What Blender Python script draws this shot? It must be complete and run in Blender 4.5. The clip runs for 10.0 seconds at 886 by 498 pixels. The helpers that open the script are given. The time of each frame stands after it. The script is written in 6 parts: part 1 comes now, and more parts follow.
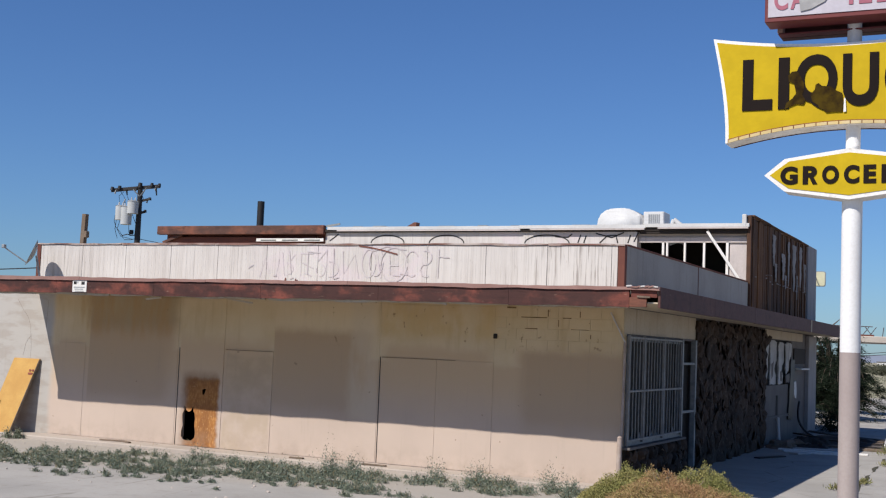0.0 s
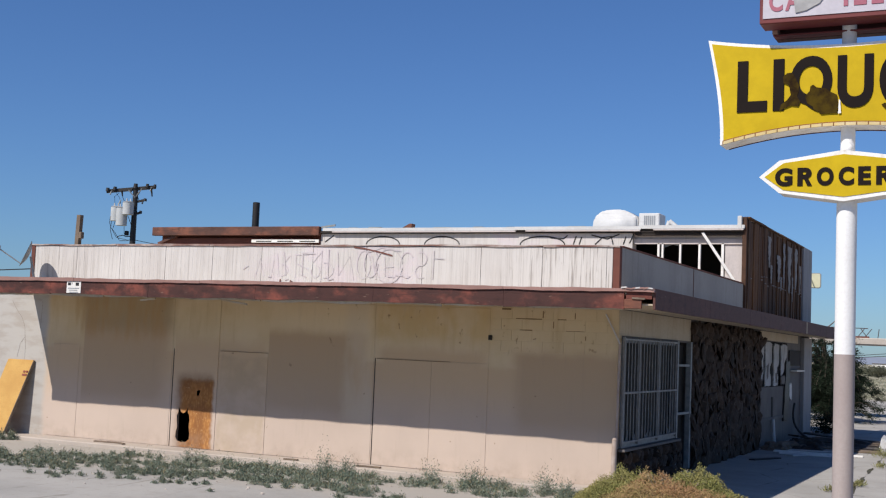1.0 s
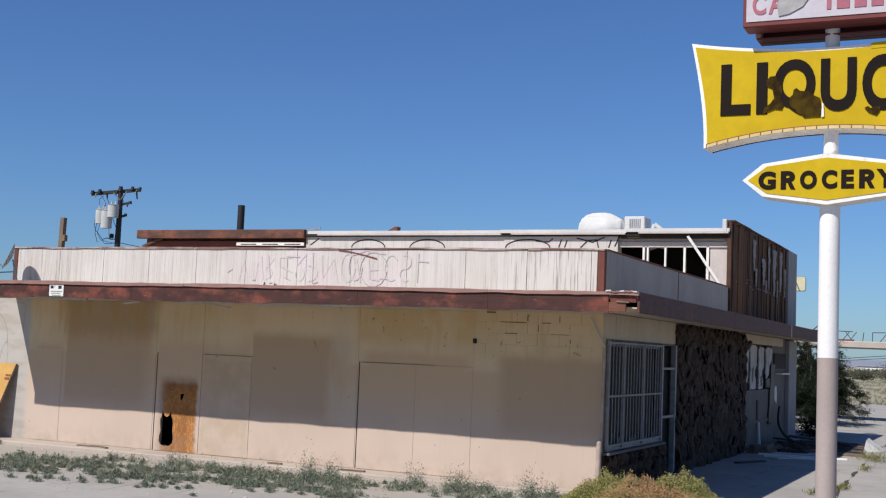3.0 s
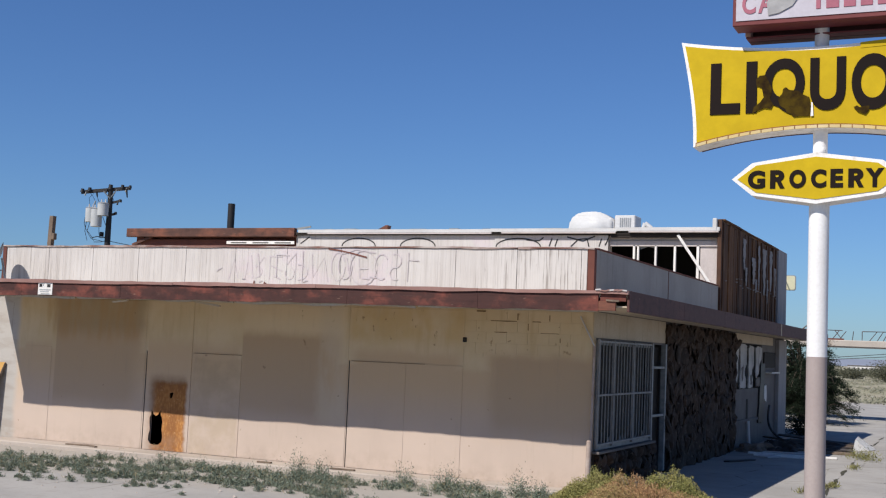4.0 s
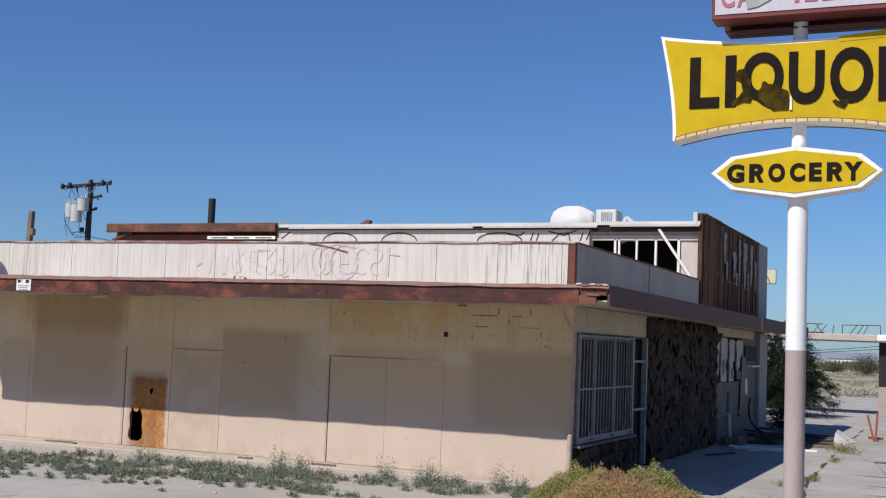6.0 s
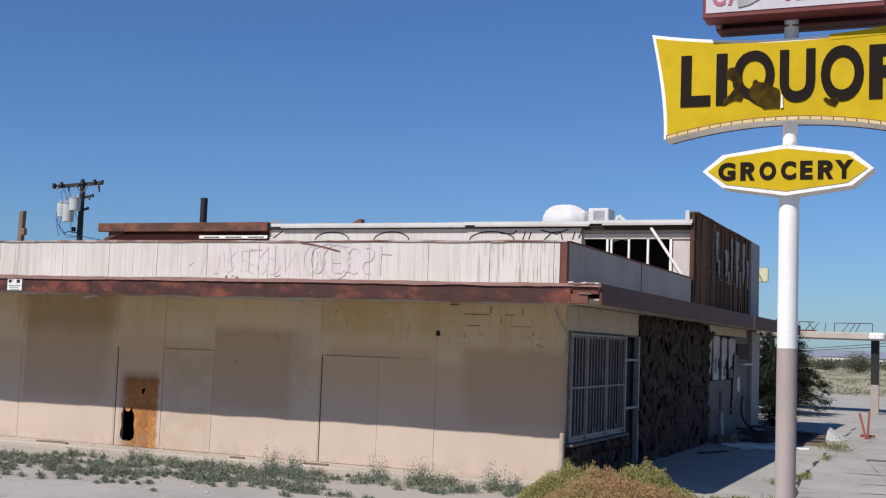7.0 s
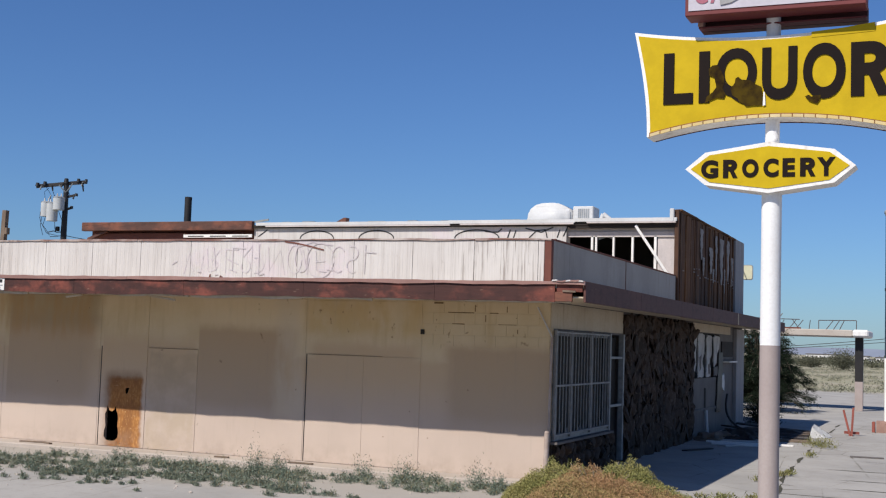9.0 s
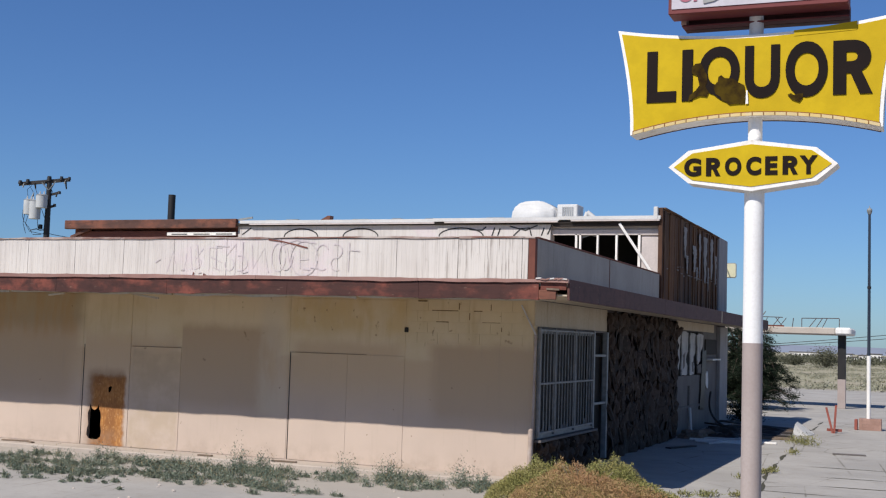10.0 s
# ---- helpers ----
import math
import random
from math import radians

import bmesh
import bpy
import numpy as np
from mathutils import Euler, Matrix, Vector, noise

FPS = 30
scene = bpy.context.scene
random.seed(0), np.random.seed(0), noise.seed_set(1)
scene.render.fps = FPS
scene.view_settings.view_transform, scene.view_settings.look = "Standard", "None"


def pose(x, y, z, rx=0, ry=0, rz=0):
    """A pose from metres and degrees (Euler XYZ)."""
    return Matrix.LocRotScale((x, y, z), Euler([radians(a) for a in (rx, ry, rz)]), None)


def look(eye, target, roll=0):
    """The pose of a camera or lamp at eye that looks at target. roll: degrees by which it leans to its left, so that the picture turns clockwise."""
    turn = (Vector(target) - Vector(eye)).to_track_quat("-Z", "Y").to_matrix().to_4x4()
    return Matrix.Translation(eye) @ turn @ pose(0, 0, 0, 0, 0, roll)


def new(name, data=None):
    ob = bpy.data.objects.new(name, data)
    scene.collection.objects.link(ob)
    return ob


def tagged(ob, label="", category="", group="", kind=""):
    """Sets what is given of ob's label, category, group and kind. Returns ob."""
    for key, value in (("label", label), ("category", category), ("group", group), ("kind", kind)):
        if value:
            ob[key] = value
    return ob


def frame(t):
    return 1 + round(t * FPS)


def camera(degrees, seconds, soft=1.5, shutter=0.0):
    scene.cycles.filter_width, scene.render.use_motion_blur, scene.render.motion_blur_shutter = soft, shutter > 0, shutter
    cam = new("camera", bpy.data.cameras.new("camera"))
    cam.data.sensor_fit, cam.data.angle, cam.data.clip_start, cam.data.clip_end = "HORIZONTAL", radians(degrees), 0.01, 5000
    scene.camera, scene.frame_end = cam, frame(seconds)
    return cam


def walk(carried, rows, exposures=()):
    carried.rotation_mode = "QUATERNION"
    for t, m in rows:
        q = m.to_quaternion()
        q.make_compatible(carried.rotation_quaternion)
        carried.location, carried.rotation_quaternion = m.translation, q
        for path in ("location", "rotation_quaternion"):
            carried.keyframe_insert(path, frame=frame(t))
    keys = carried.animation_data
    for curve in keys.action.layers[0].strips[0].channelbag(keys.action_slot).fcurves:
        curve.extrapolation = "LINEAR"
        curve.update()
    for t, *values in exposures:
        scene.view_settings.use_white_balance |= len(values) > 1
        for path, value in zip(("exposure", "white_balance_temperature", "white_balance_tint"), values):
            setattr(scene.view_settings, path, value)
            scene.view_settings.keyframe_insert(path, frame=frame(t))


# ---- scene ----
cam = camera(40.23, 10.0, soft=1.2)
PATH = [
    (0.0, pose(6.324, -20.357, 2.408, 94.450, -2.347, 25.695)),
    (0.5, pose(6.328, -20.339, 2.410, 94.480, -2.395, 25.611)),
    (1.0, pose(6.332, -20.322, 2.412, 94.519, -2.392, 25.511)),
    (1.5, pose(6.337, -20.305, 2.414, 94.563, -2.383, 25.388)),
    (2.0, pose(6.341, -20.289, 2.416, 94.607, -2.391, 25.247)),
    (2.5, pose(6.346, -20.274, 2.418, 94.655, -2.374, 25.078)),
    (4.0, pose(6.360, -20.232, 2.422, 94.645, -2.399, 24.470)),
    (4.5, pose(6.364, -20.219, 2.423, 94.540, -2.392, 24.235)),
    (5.0, pose(6.369, -20.207, 2.423, 94.478, -2.367, 24.029)),
    (5.5, pose(6.374, -20.196, 2.424, 94.446, -2.285, 23.842)),
    (7.0, pose(6.390, -20.166, 2.424, 94.389, -2.056, 23.342)),
    (7.5, pose(6.395, -20.157, 2.424, 94.374, -1.998, 23.189)),
    (8.0, pose(6.401, -20.149, 2.423, 94.359, -1.953, 23.027)),
    (8.5, pose(6.406, -20.141, 2.422, 94.348, -1.884, 22.868)),
    (9.0, pose(6.412, -20.134, 2.421, 94.347, -1.855, 22.697)),
    (9.5, pose(6.418, -20.128, 2.420, 94.344, -1.829, 22.482)),
    (10.0, pose(6.423, -20.122, 2.419, 94.282, -1.812, 21.979)),
]
walk(cam, PATH)

# ---- light ----
SUN = Vector((-0.81, -2.0, 2.26)).normalized()
world = bpy.data.worlds.new("sky")
scene.world = world
world.use_nodes = True
wn = world.node_tree
wn.nodes.clear()
sky = wn.nodes.new("ShaderNodeTexSky")
sky.sky_type = "NISHITA"
sky.sun_disc = False
sky.sun_elevation = math.asin(SUN.z)
sky.sun_rotation = math.atan2(SUN.x, SUN.y)
sky.altitude = 60
sky.air_density, sky.dust_density, sky.ozone_density = 1.0, 0.3, 1.5
bg = wn.nodes.new("ShaderNodeBackground")
bg.inputs["Strength"].default_value = 0.057
wo = wn.nodes.new("ShaderNodeOutputWorld")
tint = wn.nodes.new("ShaderNodeMix")
tint.data_type, tint.blend_type = "RGBA", "MULTIPLY"
tint.inputs[0].default_value = 1.0
tint.inputs[7].default_value = (0.54, 0.82, 1.28, 1)
wn.links.new(sky.outputs[0], tint.inputs[6])
wn.links.new(tint.outputs[2], bg.inputs[0])
wn.links.new(bg.outputs[0], wo.inputs[0])
sun = new("sun", bpy.data.lights.new("sun", "SUN"))
sun.data.energy, sun.data.angle, sun.data.color = 4.0, radians(0.53), (1.0, 0.95, 0.88)
sun.matrix_world = look(SUN * 60, (0, 0, 0))
scene.view_settings.exposure = 0.40


# ---- materials ----
class Nodes:
    """A small builder of node trees."""

    def __init__(self, name, rough=0.8, metal=0.0, spec=0.3):
        self.m = bpy.data.materials.new(name)
        self.m.use_nodes = True
        self.t = self.m.node_tree
        self.b = self.t.nodes["Principled BSDF"]
        self.b.inputs["Roughness"].default_value = rough
        self.b.inputs["Metallic"].default_value = metal
        self.b.inputs["Specular IOR Level"].default_value = spec
        geo = self.t.nodes.new("ShaderNodeNewGeometry")
        self.pos = geo.outputs["Position"]
        self.island = geo.outputs["Random Per Island"]
        self.rand = self.t.nodes.new("ShaderNodeObjectInfo").outputs["Random"]

    def put(self, sock, v):
        if hasattr(v, "is_output"):
            self.t.links.new(v, sock)
        elif isinstance(v, (tuple, list)) and sock.type == "RGBA":
            sock.default_value = (*v[:3], 1)
        else:
            sock.default_value = v

    def scaled(self, s):
        n = self.t.nodes.new("ShaderNodeVectorMath")
        n.operation = "MULTIPLY"
        self.put(n.inputs[0], self.pos)
        n.inputs[1].default_value = s if isinstance(s, tuple) else (s, s, s)
        return n.outputs[0]

    def noise(self, s, detail=4, rough=0.6, scale=1.0):
        n = self.t.nodes.new("ShaderNodeTexNoise")
        self.put(n.inputs["Vector"], self.scaled(s))
        n.inputs["Scale"].default_value = scale
        n.inputs["Detail"].default_value = detail
        n.inputs["Roughness"].default_value = rough
        return n.outputs["Fac"]

    def voronoi(self, s, feature="DISTANCE_TO_EDGE"):
        n = self.t.nodes.new("ShaderNodeTexVoronoi")
        n.feature = feature
        self.put(n.inputs["Vector"], self.scaled(s))
        n.inputs["Scale"].default_value = 1.0
        return n.outputs["Distance"]

    def ramp(self, v, a, b, lo=0.0, hi=1.0):
        n = self.t.nodes.new("ShaderNodeMapRange")
        n.interpolation_type = "SMOOTHSTEP"
        self.put(n.inputs["Value"], v)
        n.inputs["From Min"].default_value, n.inputs["From Max"].default_value = a, b
        n.inputs["To Min"].default_value, n.inputs["To Max"].default_value = lo, hi
        return n.outputs["Result"]

    def math(self, op, a, b=0.0):
        n = self.t.nodes.new("ShaderNodeMath")
        n.operation = op
        self.put(n.inputs[0], a)
        self.put(n.inputs[1], b)
        return n.outputs[0]

    def mix(self, f, a, b, mode="MIX"):
        n = self.t.nodes.new("ShaderNodeMix")
        n.data_type, n.blend_type = "RGBA", mode
        self.put(n.inputs[0], f)
        self.put(n.inputs[6], a)
        self.put(n.inputs[7], b)
        return n.outputs[2]

    def axis(self, k):
        n = self.t.nodes.new("ShaderNodeSeparateXYZ")
        self.put(n.inputs[0], self.pos)
        return n.outputs[k]

    def bump(self, v, strength=0.3, dist=0.01):
        n = self.t.nodes.new("ShaderNodeBump")
        n.inputs["Strength"].default_value, n.inputs["Distance"].default_value = strength, dist
        self.put(n.inputs["Height"], v)
        self.put(self.b.inputs["Normal"], n.outputs[0])

    def done(self, colour):
        self.put(self.b.inputs["Base Color"], colour)
        return self.m


def plain(name, a, b, s=1.5, rough=0.8, metal=0.0, fine=40, bump=0.25, spec=0.3, vary=0.12):
    """Two tones mottled at a large scale, fine grain over them, and a little change from piece to piece."""
    n = Nodes(name, rough, metal, spec)
    c = n.mix(n.ramp(n.noise(s), 0.3, 0.7), a, b)
    g = n.noise(fine, 3)
    c = n.mix(n.ramp(g, 0.3, 0.7, 0.0, 0.35), c, tuple(x * 0.7 for x in a))
    if vary:
        c = n.mix(n.ramp(n.rand, 0, 1, 0, vary * 2), c, tuple(x * 0.6 for x in b))
    n.bump(g, bump, 0.006)
    return n.done(c)


def streaked(name, a, b, dirt, rough=0.75, s=(6, 6, 0.7), amount=0.6, bump=0.25):
    """Weathered paint: long vertical runs of dirt."""
    n = Nodes(name, rough)
    c = n.mix(n.ramp(n.noise(0.9), 0.35, 0.65), a, b)
    c = n.mix(n.ramp(n.noise(s, 5, 0.65), 0.52, 0.75, 0, amount), c, dirt)
    g = n.noise(35, 3)
    c = n.mix(n.ramp(g, 0.35, 0.7, 0, 0.2), c, dirt)
    n.bump(g, bump, 0.005)
    return n.done(c)


def facade_paint(name="facade_paint", bare=False):
    """Old cream paint with beige patches sprayed over it, each with a soft edge, and some light and shade put into the
    tones; bare leaves the chipboard's foot unpainted.
    """
    n = Nodes(name, 0.85)
    x, z = n.axis(0), n.axis(2)
    wob = n.math("MULTIPLY", n.math("SUBTRACT", n.noise(1.6, 3), 0.5), 0.22)
    zz = n.math("ADD", z, wob)
    xx = n.math("ADD", x, wob)
    cream = n.mix(n.ramp(n.noise(1.1), 0.35, 0.65), (0.56, 0.435, 0.265), (0.61, 0.485, 0.315))
    cream = n.mix(n.ramp(n.noise((5, 5, 0.6), 5), 0.5, 0.8, 0, 0.45), cream, (0.42, 0.29, 0.155))
    beige = n.mix(n.ramp(n.noise(0.8), 0.3, 0.7), (0.480, 0.382, 0.314), (0.520, 0.415, 0.341))
    mask = n.ramp(zz, 1.98, 2.10, 1, 0)
    for x0, x1, top, soft in ((-7.25, -4.95, 2.55, 0.11), (-2.0, 0.3, 2.36, 0.12), (-12.0, -9.6, 2.75, 0.5), (-9.55, -7.2, 2.28, 0.2),
                              (-4.7, -2.45, 2.30, 0.12), (-12.85, -12.05, 2.17, 0.1)):
        start = n.ramp(x, x0 + 0.03, x0 + 0.07) if x0 < -7 else n.ramp(xx, x0 - 0.1, x0 + 0.15)
        box = n.math("MULTIPLY", start, n.ramp(xx, x1 - 0.2, x1 + 0.12, 1, 0))
        box = n.math("MULTIPLY", box, n.ramp(zz, top - soft, top + soft, 1, 0))
        mask = n.math("MAXIMUM", mask, box)
    # brown paint patches, their darkening painted only above the eave's shadow edge
    dim = None
    for x0, x1, top, soft in ((-7.25, -5.05, 2.55, 0.13), (-1.95, 0.3, 2.36, 0.16), (-12.0, -9.6, 2.9, 0.5)):
        start = n.ramp(x, x0 + 0.03, x0 + 0.07) if x0 < -7 else n.ramp(xx, x0 - 0.1, x0 + 0.25)
        box = n.math("MULTIPLY", start, n.ramp(xx, x1 - 0.45, x1 + 0.12, 1, 0))
        box = n.math("MULTIPLY", box, n.ramp(zz, top - soft, top + soft, 0.52, 0))
        box = n.math("MULTIPLY", box, n.ramp(zz, 0.7, 1.2))
        dim = box if dim is None else n.math("MAXIMUM", dim, box)
    # beige warmed above the eave's shadow edge, standing in for bounced light
    beige = n.mix(n.ramp(zz, 0.65, 1.9, 0, 0.9), beige, (0.535, 0.385, 0.235))
    beige = n.mix(dim, beige, (0.375, 0.268, 0.168))
    # whiter tone painted onto the sunlit wall west of the eave's end
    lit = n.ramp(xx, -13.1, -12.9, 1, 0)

    def patch(x0, x1, z0, z1, soft, most):
        a = n.math("MULTIPLY", n.ramp(xx, x0 - soft, x0 + soft), n.ramp(xx, x1 - soft, x1 + soft, 1, 0))
        b = n.math("MULTIPLY", n.ramp(zz, z0 - soft, z0 + soft), n.ramp(zz, z1 - soft, z1 + soft, most, 0))
        return n.math("MULTIPLY", a, b)

    cream = n.mix(patch(-7.2, -4.9, 2.6, 3.3, 0.12, 0.6), cream, (0.66, 0.53, 0.36))
    c = n.mix(mask, cream, beige)
    c = n.mix(patch(-12.0, -9.6, 2.45, 3.4, 0.2, 0.6), c, (0.27, 0.20, 0.11))
    grime = n.math("MULTIPLY", patch(-8.36, -7.22, 0.0, 2.0, 0.06, 0.45), n.ramp(n.noise(2.2, 4), 0.3, 0.65))
    c = n.mix(grime, c, (0.37, 0.285, 0.18))
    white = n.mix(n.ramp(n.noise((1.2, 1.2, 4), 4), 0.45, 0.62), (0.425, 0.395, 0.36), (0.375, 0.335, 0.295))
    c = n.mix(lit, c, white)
    orange = n.math("MULTIPLY", patch(-4.77, -2.43, 2.50, 3.4, 0.14, 0.48), n.ramp(n.noise((1.5, 1.5, 1.0), 4), 0.35, 0.6))
    c = n.mix(orange, c, (0.52, 0.345, 0.14))
    marks = n.math("MULTIPLY", patch(-5.9, -0.1, 2.35, 3.25, 0.15, 0.85), n.ramp(n.noise((5.5, 5.5, 4), 3), 0.62, 0.70))
    c = n.mix(marks, c, (0.22, 0.14, 0.07))
    c = n.mix(n.math("MULTIPLY", patch(-12.9, -9.6, 2.3, 3.4, 0.2, 0.5), n.ramp(n.noise((3, 3, 0.6), 4), 0.42, 0.65)), c, (0.40, 0.23, 0.09))
    pale = n.math("MULTIPLY", patch(-5.45, -4.8, 0.9, 3.2, 0.14, 0.55), n.ramp(n.noise((2, 2, 0.7), 3), 0.3, 0.6))
    c = n.mix(pale, c, (0.56, 0.47, 0.35))
    spots = n.math("GREATER_THAN", n.noise(5.5, 2), 0.735)
    c = n.mix(n.math("MULTIPLY", spots, 0.5), c, (0.16, 0.10, 0.06))
    c = n.mix(n.ramp(n.noise((9, 9, 0.8), 5), 0.55, 0.85, 0, 0.25), c, (0.30, 0.24, 0.18))
    if bare:
        o = n.mix(n.ramp(n.voronoi((26, 26, 11), "F1"), 0.1, 0.7), (0.50, 0.24, 0.075), (0.34, 0.14, 0.038))
        o = n.mix(n.ramp(n.noise((3, 3, 2)), 0.38, 0.62, 0, 0.75), o, (0.23, 0.095, 0.033))
        o = n.mix(n.ramp(n.noise(24, 4), 0.6, 0.7, 0, 0.6), o, (0.60, 0.39, 0.19))
        rim = n.math("MULTIPLY", n.noise(5, 3), 0.16)
        edge = n.ramp(n.math("ADD", x, rim), -8.47, -8.36, 1, 0)
        o = n.mix(n.ramp(n.math("ADD", z, rim), 0.8, 1.6, 0, 0.55), o, (0.20, 0.085, 0.03))
        foot = n.math("MULTIPLY", n.ramp(n.math("ADD", x, rim), -9.27, -9.10), n.ramp(n.math("ADD", z, rim), 1.50, 1.62, 1, 0))
        brown = n.math("MULTIPLY", n.ramp(n.math("ADD", x, rim), -9.42, -9.16), n.ramp(n.math("ADD", z, rim), 1.50, 1.78, 0.75, 0))
        c = n.mix(n.math("MULTIPLY", brown, edge), c, (0.20, 0.105, 0.05))
        c = n.mix(n.math("MULTIPLY", foot, edge), c, o)
    low = n.math("MULTIPLY", n.ramp(z, 0.05, 0.55, 1, 0), n.ramp(n.noise(4), 0.35, 0.7, 0, 0.45))
    c = n.mix(low, c, (0.33, 0.26, 0.20))
    g = n.noise(45, 3)
    n.bump(g, 0.25, 0.004)
    return n.done(c)


def fascia_paint(name, red, dark, cut):
    n = Nodes(name, 0.7)
    c = n.mix(n.ramp(n.noise((1.3, 1.3, 2.0), 5, 0.6), cut - 0.10, cut + 0.14), dark, red)
    c = n.mix(n.ramp(n.noise((5, 5, 6), 4), 0.5, 0.68, 0, 0.6), c, tuple(x * 0.55 for x in dark))
    c = n.mix(n.ramp(n.noise((2.2, 2.2, 14), 5), 0.52, 0.72, 0, 0.5), c, tuple(x * 0.45 for x in dark))
    c = n.mix(n.ramp(n.noise((7, 7, 25), 4), 0.62, 0.75, 0, 0.35), c, (0.42, 0.28, 0.2))
    n.bump(n.noise((3, 3, 30), 4), 0.4, 0.006)
    return n.done(c)


def parapet_paint():
    """Old white paint on grooved plywood: grey vertical runs, and thin black ones towards the corner."""
    n = Nodes("parapet_white_paint", 0.8)
    x, z = n.axis(0), n.axis(2)
    c = n.mix(n.ramp(n.noise(0.7), 0.35, 0.65), (0.56, 0.53, 0.505), (0.51, 0.475, 0.45))
    c = n.mix(n.ramp(n.noise((9, 9, 0.3), 5, 0.7), 0.45, 0.70, 0, 0.42), c, (0.38, 0.345, 0.32))
    run = n.ramp(n.noise((26, 26, 0.7), 4, 0.7), 0.52, 0.64, 0, 0.75)
    where = n.math("MAXIMUM", n.ramp(x, -2.6, -0.9, 0.3, 1.0), n.ramp(x, -13.2, -11.5, 0.8, 0.3))
    c = n.mix(n.math("MULTIPLY", run, where), c, (0.20, 0.17, 0.15))
    pink = n.math("MULTIPLY", n.ramp(x, -8.0, -7.2), n.ramp(x, -4.2, -3.2, 1, 0))
    c = n.mix(n.math("MULTIPLY", pink, n.ramp(n.noise(1.7, 3), 0.42, 0.62, 0, 0.45)), c, (0.57, 0.475, 0.515))
    c = n.mix(n.ramp(n.noise((22, 22, 9), 3), 0.66, 0.74, 0, 0.4), c, (0.33, 0.28, 0.24))
    n.bump(n.noise((50, 50, 6), 3), 0.2, 0.004)
    return n.done(c)


def lot_ground():
    """Worn pale concrete near, cracked; sand and dry grass far off."""
    n = Nodes("lot_ground", 0.9, spec=0.2)
    y = n.axis(1)
    x = n.axis(0)
    c = n.mix(n.ramp(n.noise(0.45, 5), 0.35, 0.65), (0.31, 0.292, 0.268), (0.375, 0.352, 0.322))
    c = n.mix(n.ramp(n.noise(2.5, 5), 0.5, 0.75, 0, 0.5), c, (0.26, 0.235, 0.205))
    c = n.mix(n.ramp(n.noise(16, 3), 0.55, 0.75, 0, 0.35), c, (0.18, 0.16, 0.13))
    warp = n.math("MULTIPLY", n.noise(1.1, 4), 0.03)
    crack = n.ramp(n.math("ADD", n.voronoi((0.55, 0.3, 0.0)), warp), 0.012, 0.026, 1, 0)
    c = n.mix(n.math("MULTIPLY", crack, n.ramp(n.noise(0.6), 0.4, 0.6, 0.1, 0.8)), c, (0.10, 0.085, 0.06))
    sand = n.mix(n.ramp(n.noise(0.07, 5), 0.35, 0.65), (0.34, 0.30, 0.22), (0.29, 0.27, 0.18))
    sand = n.mix(n.ramp(n.noise(0.5, 5), 0.5, 0.7, 0, 0.7), sand, (0.21, 0.21, 0.13))
    far = n.math("MAXIMUM", n.ramp(y, 58, 66), n.ramp(x, -30, -24, 1, 0))
    c = n.mix(far, c, sand)
    strip = n.math("MULTIPLY", n.ramp(n.math("ADD", y, n.math("MULTIPLY", n.noise(0.8, 4), 1.6)), -3.4, -2.4), n.ramp(y, -0.4, -0.2, 1, 0))
    strip = n.math("MULTIPLY", strip, n.ramp(x, 0.6, 1.6, 1, 0))
    c = n.mix(n.math("MULTIPLY", strip, 0.7), c, (0.37, 0.33, 0.285))
    n.bump(n.noise(7, 6, 0.7), 0.5, 0.02)
    return n.done(c)


def leafy(name, a, b, c3, cut=0.5, spec=0.2):
    n = Nodes(name, 0.75, spec=spec)
    c = n.mix(n.ramp(n.noise(1.6, 3), cut - 0.1, cut + 0.1), a, c3)
    c = n.mix(n.ramp(n.island, 0, 1), c, b)
    return n.done(c)


def brown_boards():
    n = Nodes("brown_boards", 0.85)
    c = n.mix(n.ramp(n.rand, 0, 1), (0.075, 0.034, 0.016), (0.17, 0.080, 0.034))
    c = n.mix(n.ramp(n.noise((9, 9, 0.9), 5), 0.45, 0.7, 0, 0.75), c, (0.045, 0.022, 0.013))
    c = n.mix(n.ramp(n.noise((3, 3, 0.8), 4), 0.54, 0.68, 0, 0.4), c, (0.22, 0.125, 0.065))
    c = n.mix(n.ramp(n.noise((14, 14, 2), 4), 0.62, 0.72, 0, 0.5), c, (0.33, 0.25, 0.18))
    n.bump(n.noise((40, 40, 3), 4), 0.4, 0.005)
    return n.done(c)


def stone_mat():
    n = Nodes("lava_stone", 0.85)
    # dark brown stone, its tones lowered further to stand in for shade
    c = n.mix(n.rand, (0.016, 0.010, 0.007), (0.052, 0.031, 0.020))
    c = n.mix(n.ramp(n.noise(3.5, 5), 0.5, 0.7, 0, 0.6), c, (0.075, 0.046, 0.030))
    c = n.mix(n.ramp(n.noise(9, 5), 0.55, 0.7, 0, 0.75), c, (0.020, 0.013, 0.010))
    c = n.mix(n.ramp(n.noise((14, 14, 9), 4), 0.61, 0.70, 0, 0.6), c, (0.21, 0.16, 0.115))
    n.bump(n.noise(14, 5), 0.7, 0.02)
    return n.done(c)


M_FACADE = facade_paint()
M_PARAPET = parapet_paint()
M_CREAM = streaked("cream_soffit", (0.52, 0.44, 0.33), (0.47, 0.38, 0.27), (0.26, 0.19, 0.12))
M_WHITE = streaked("white_paint", (0.78, 0.76, 0.73), (0.70, 0.67, 0.63), (0.35, 0.31, 0.27), amount=0.35)
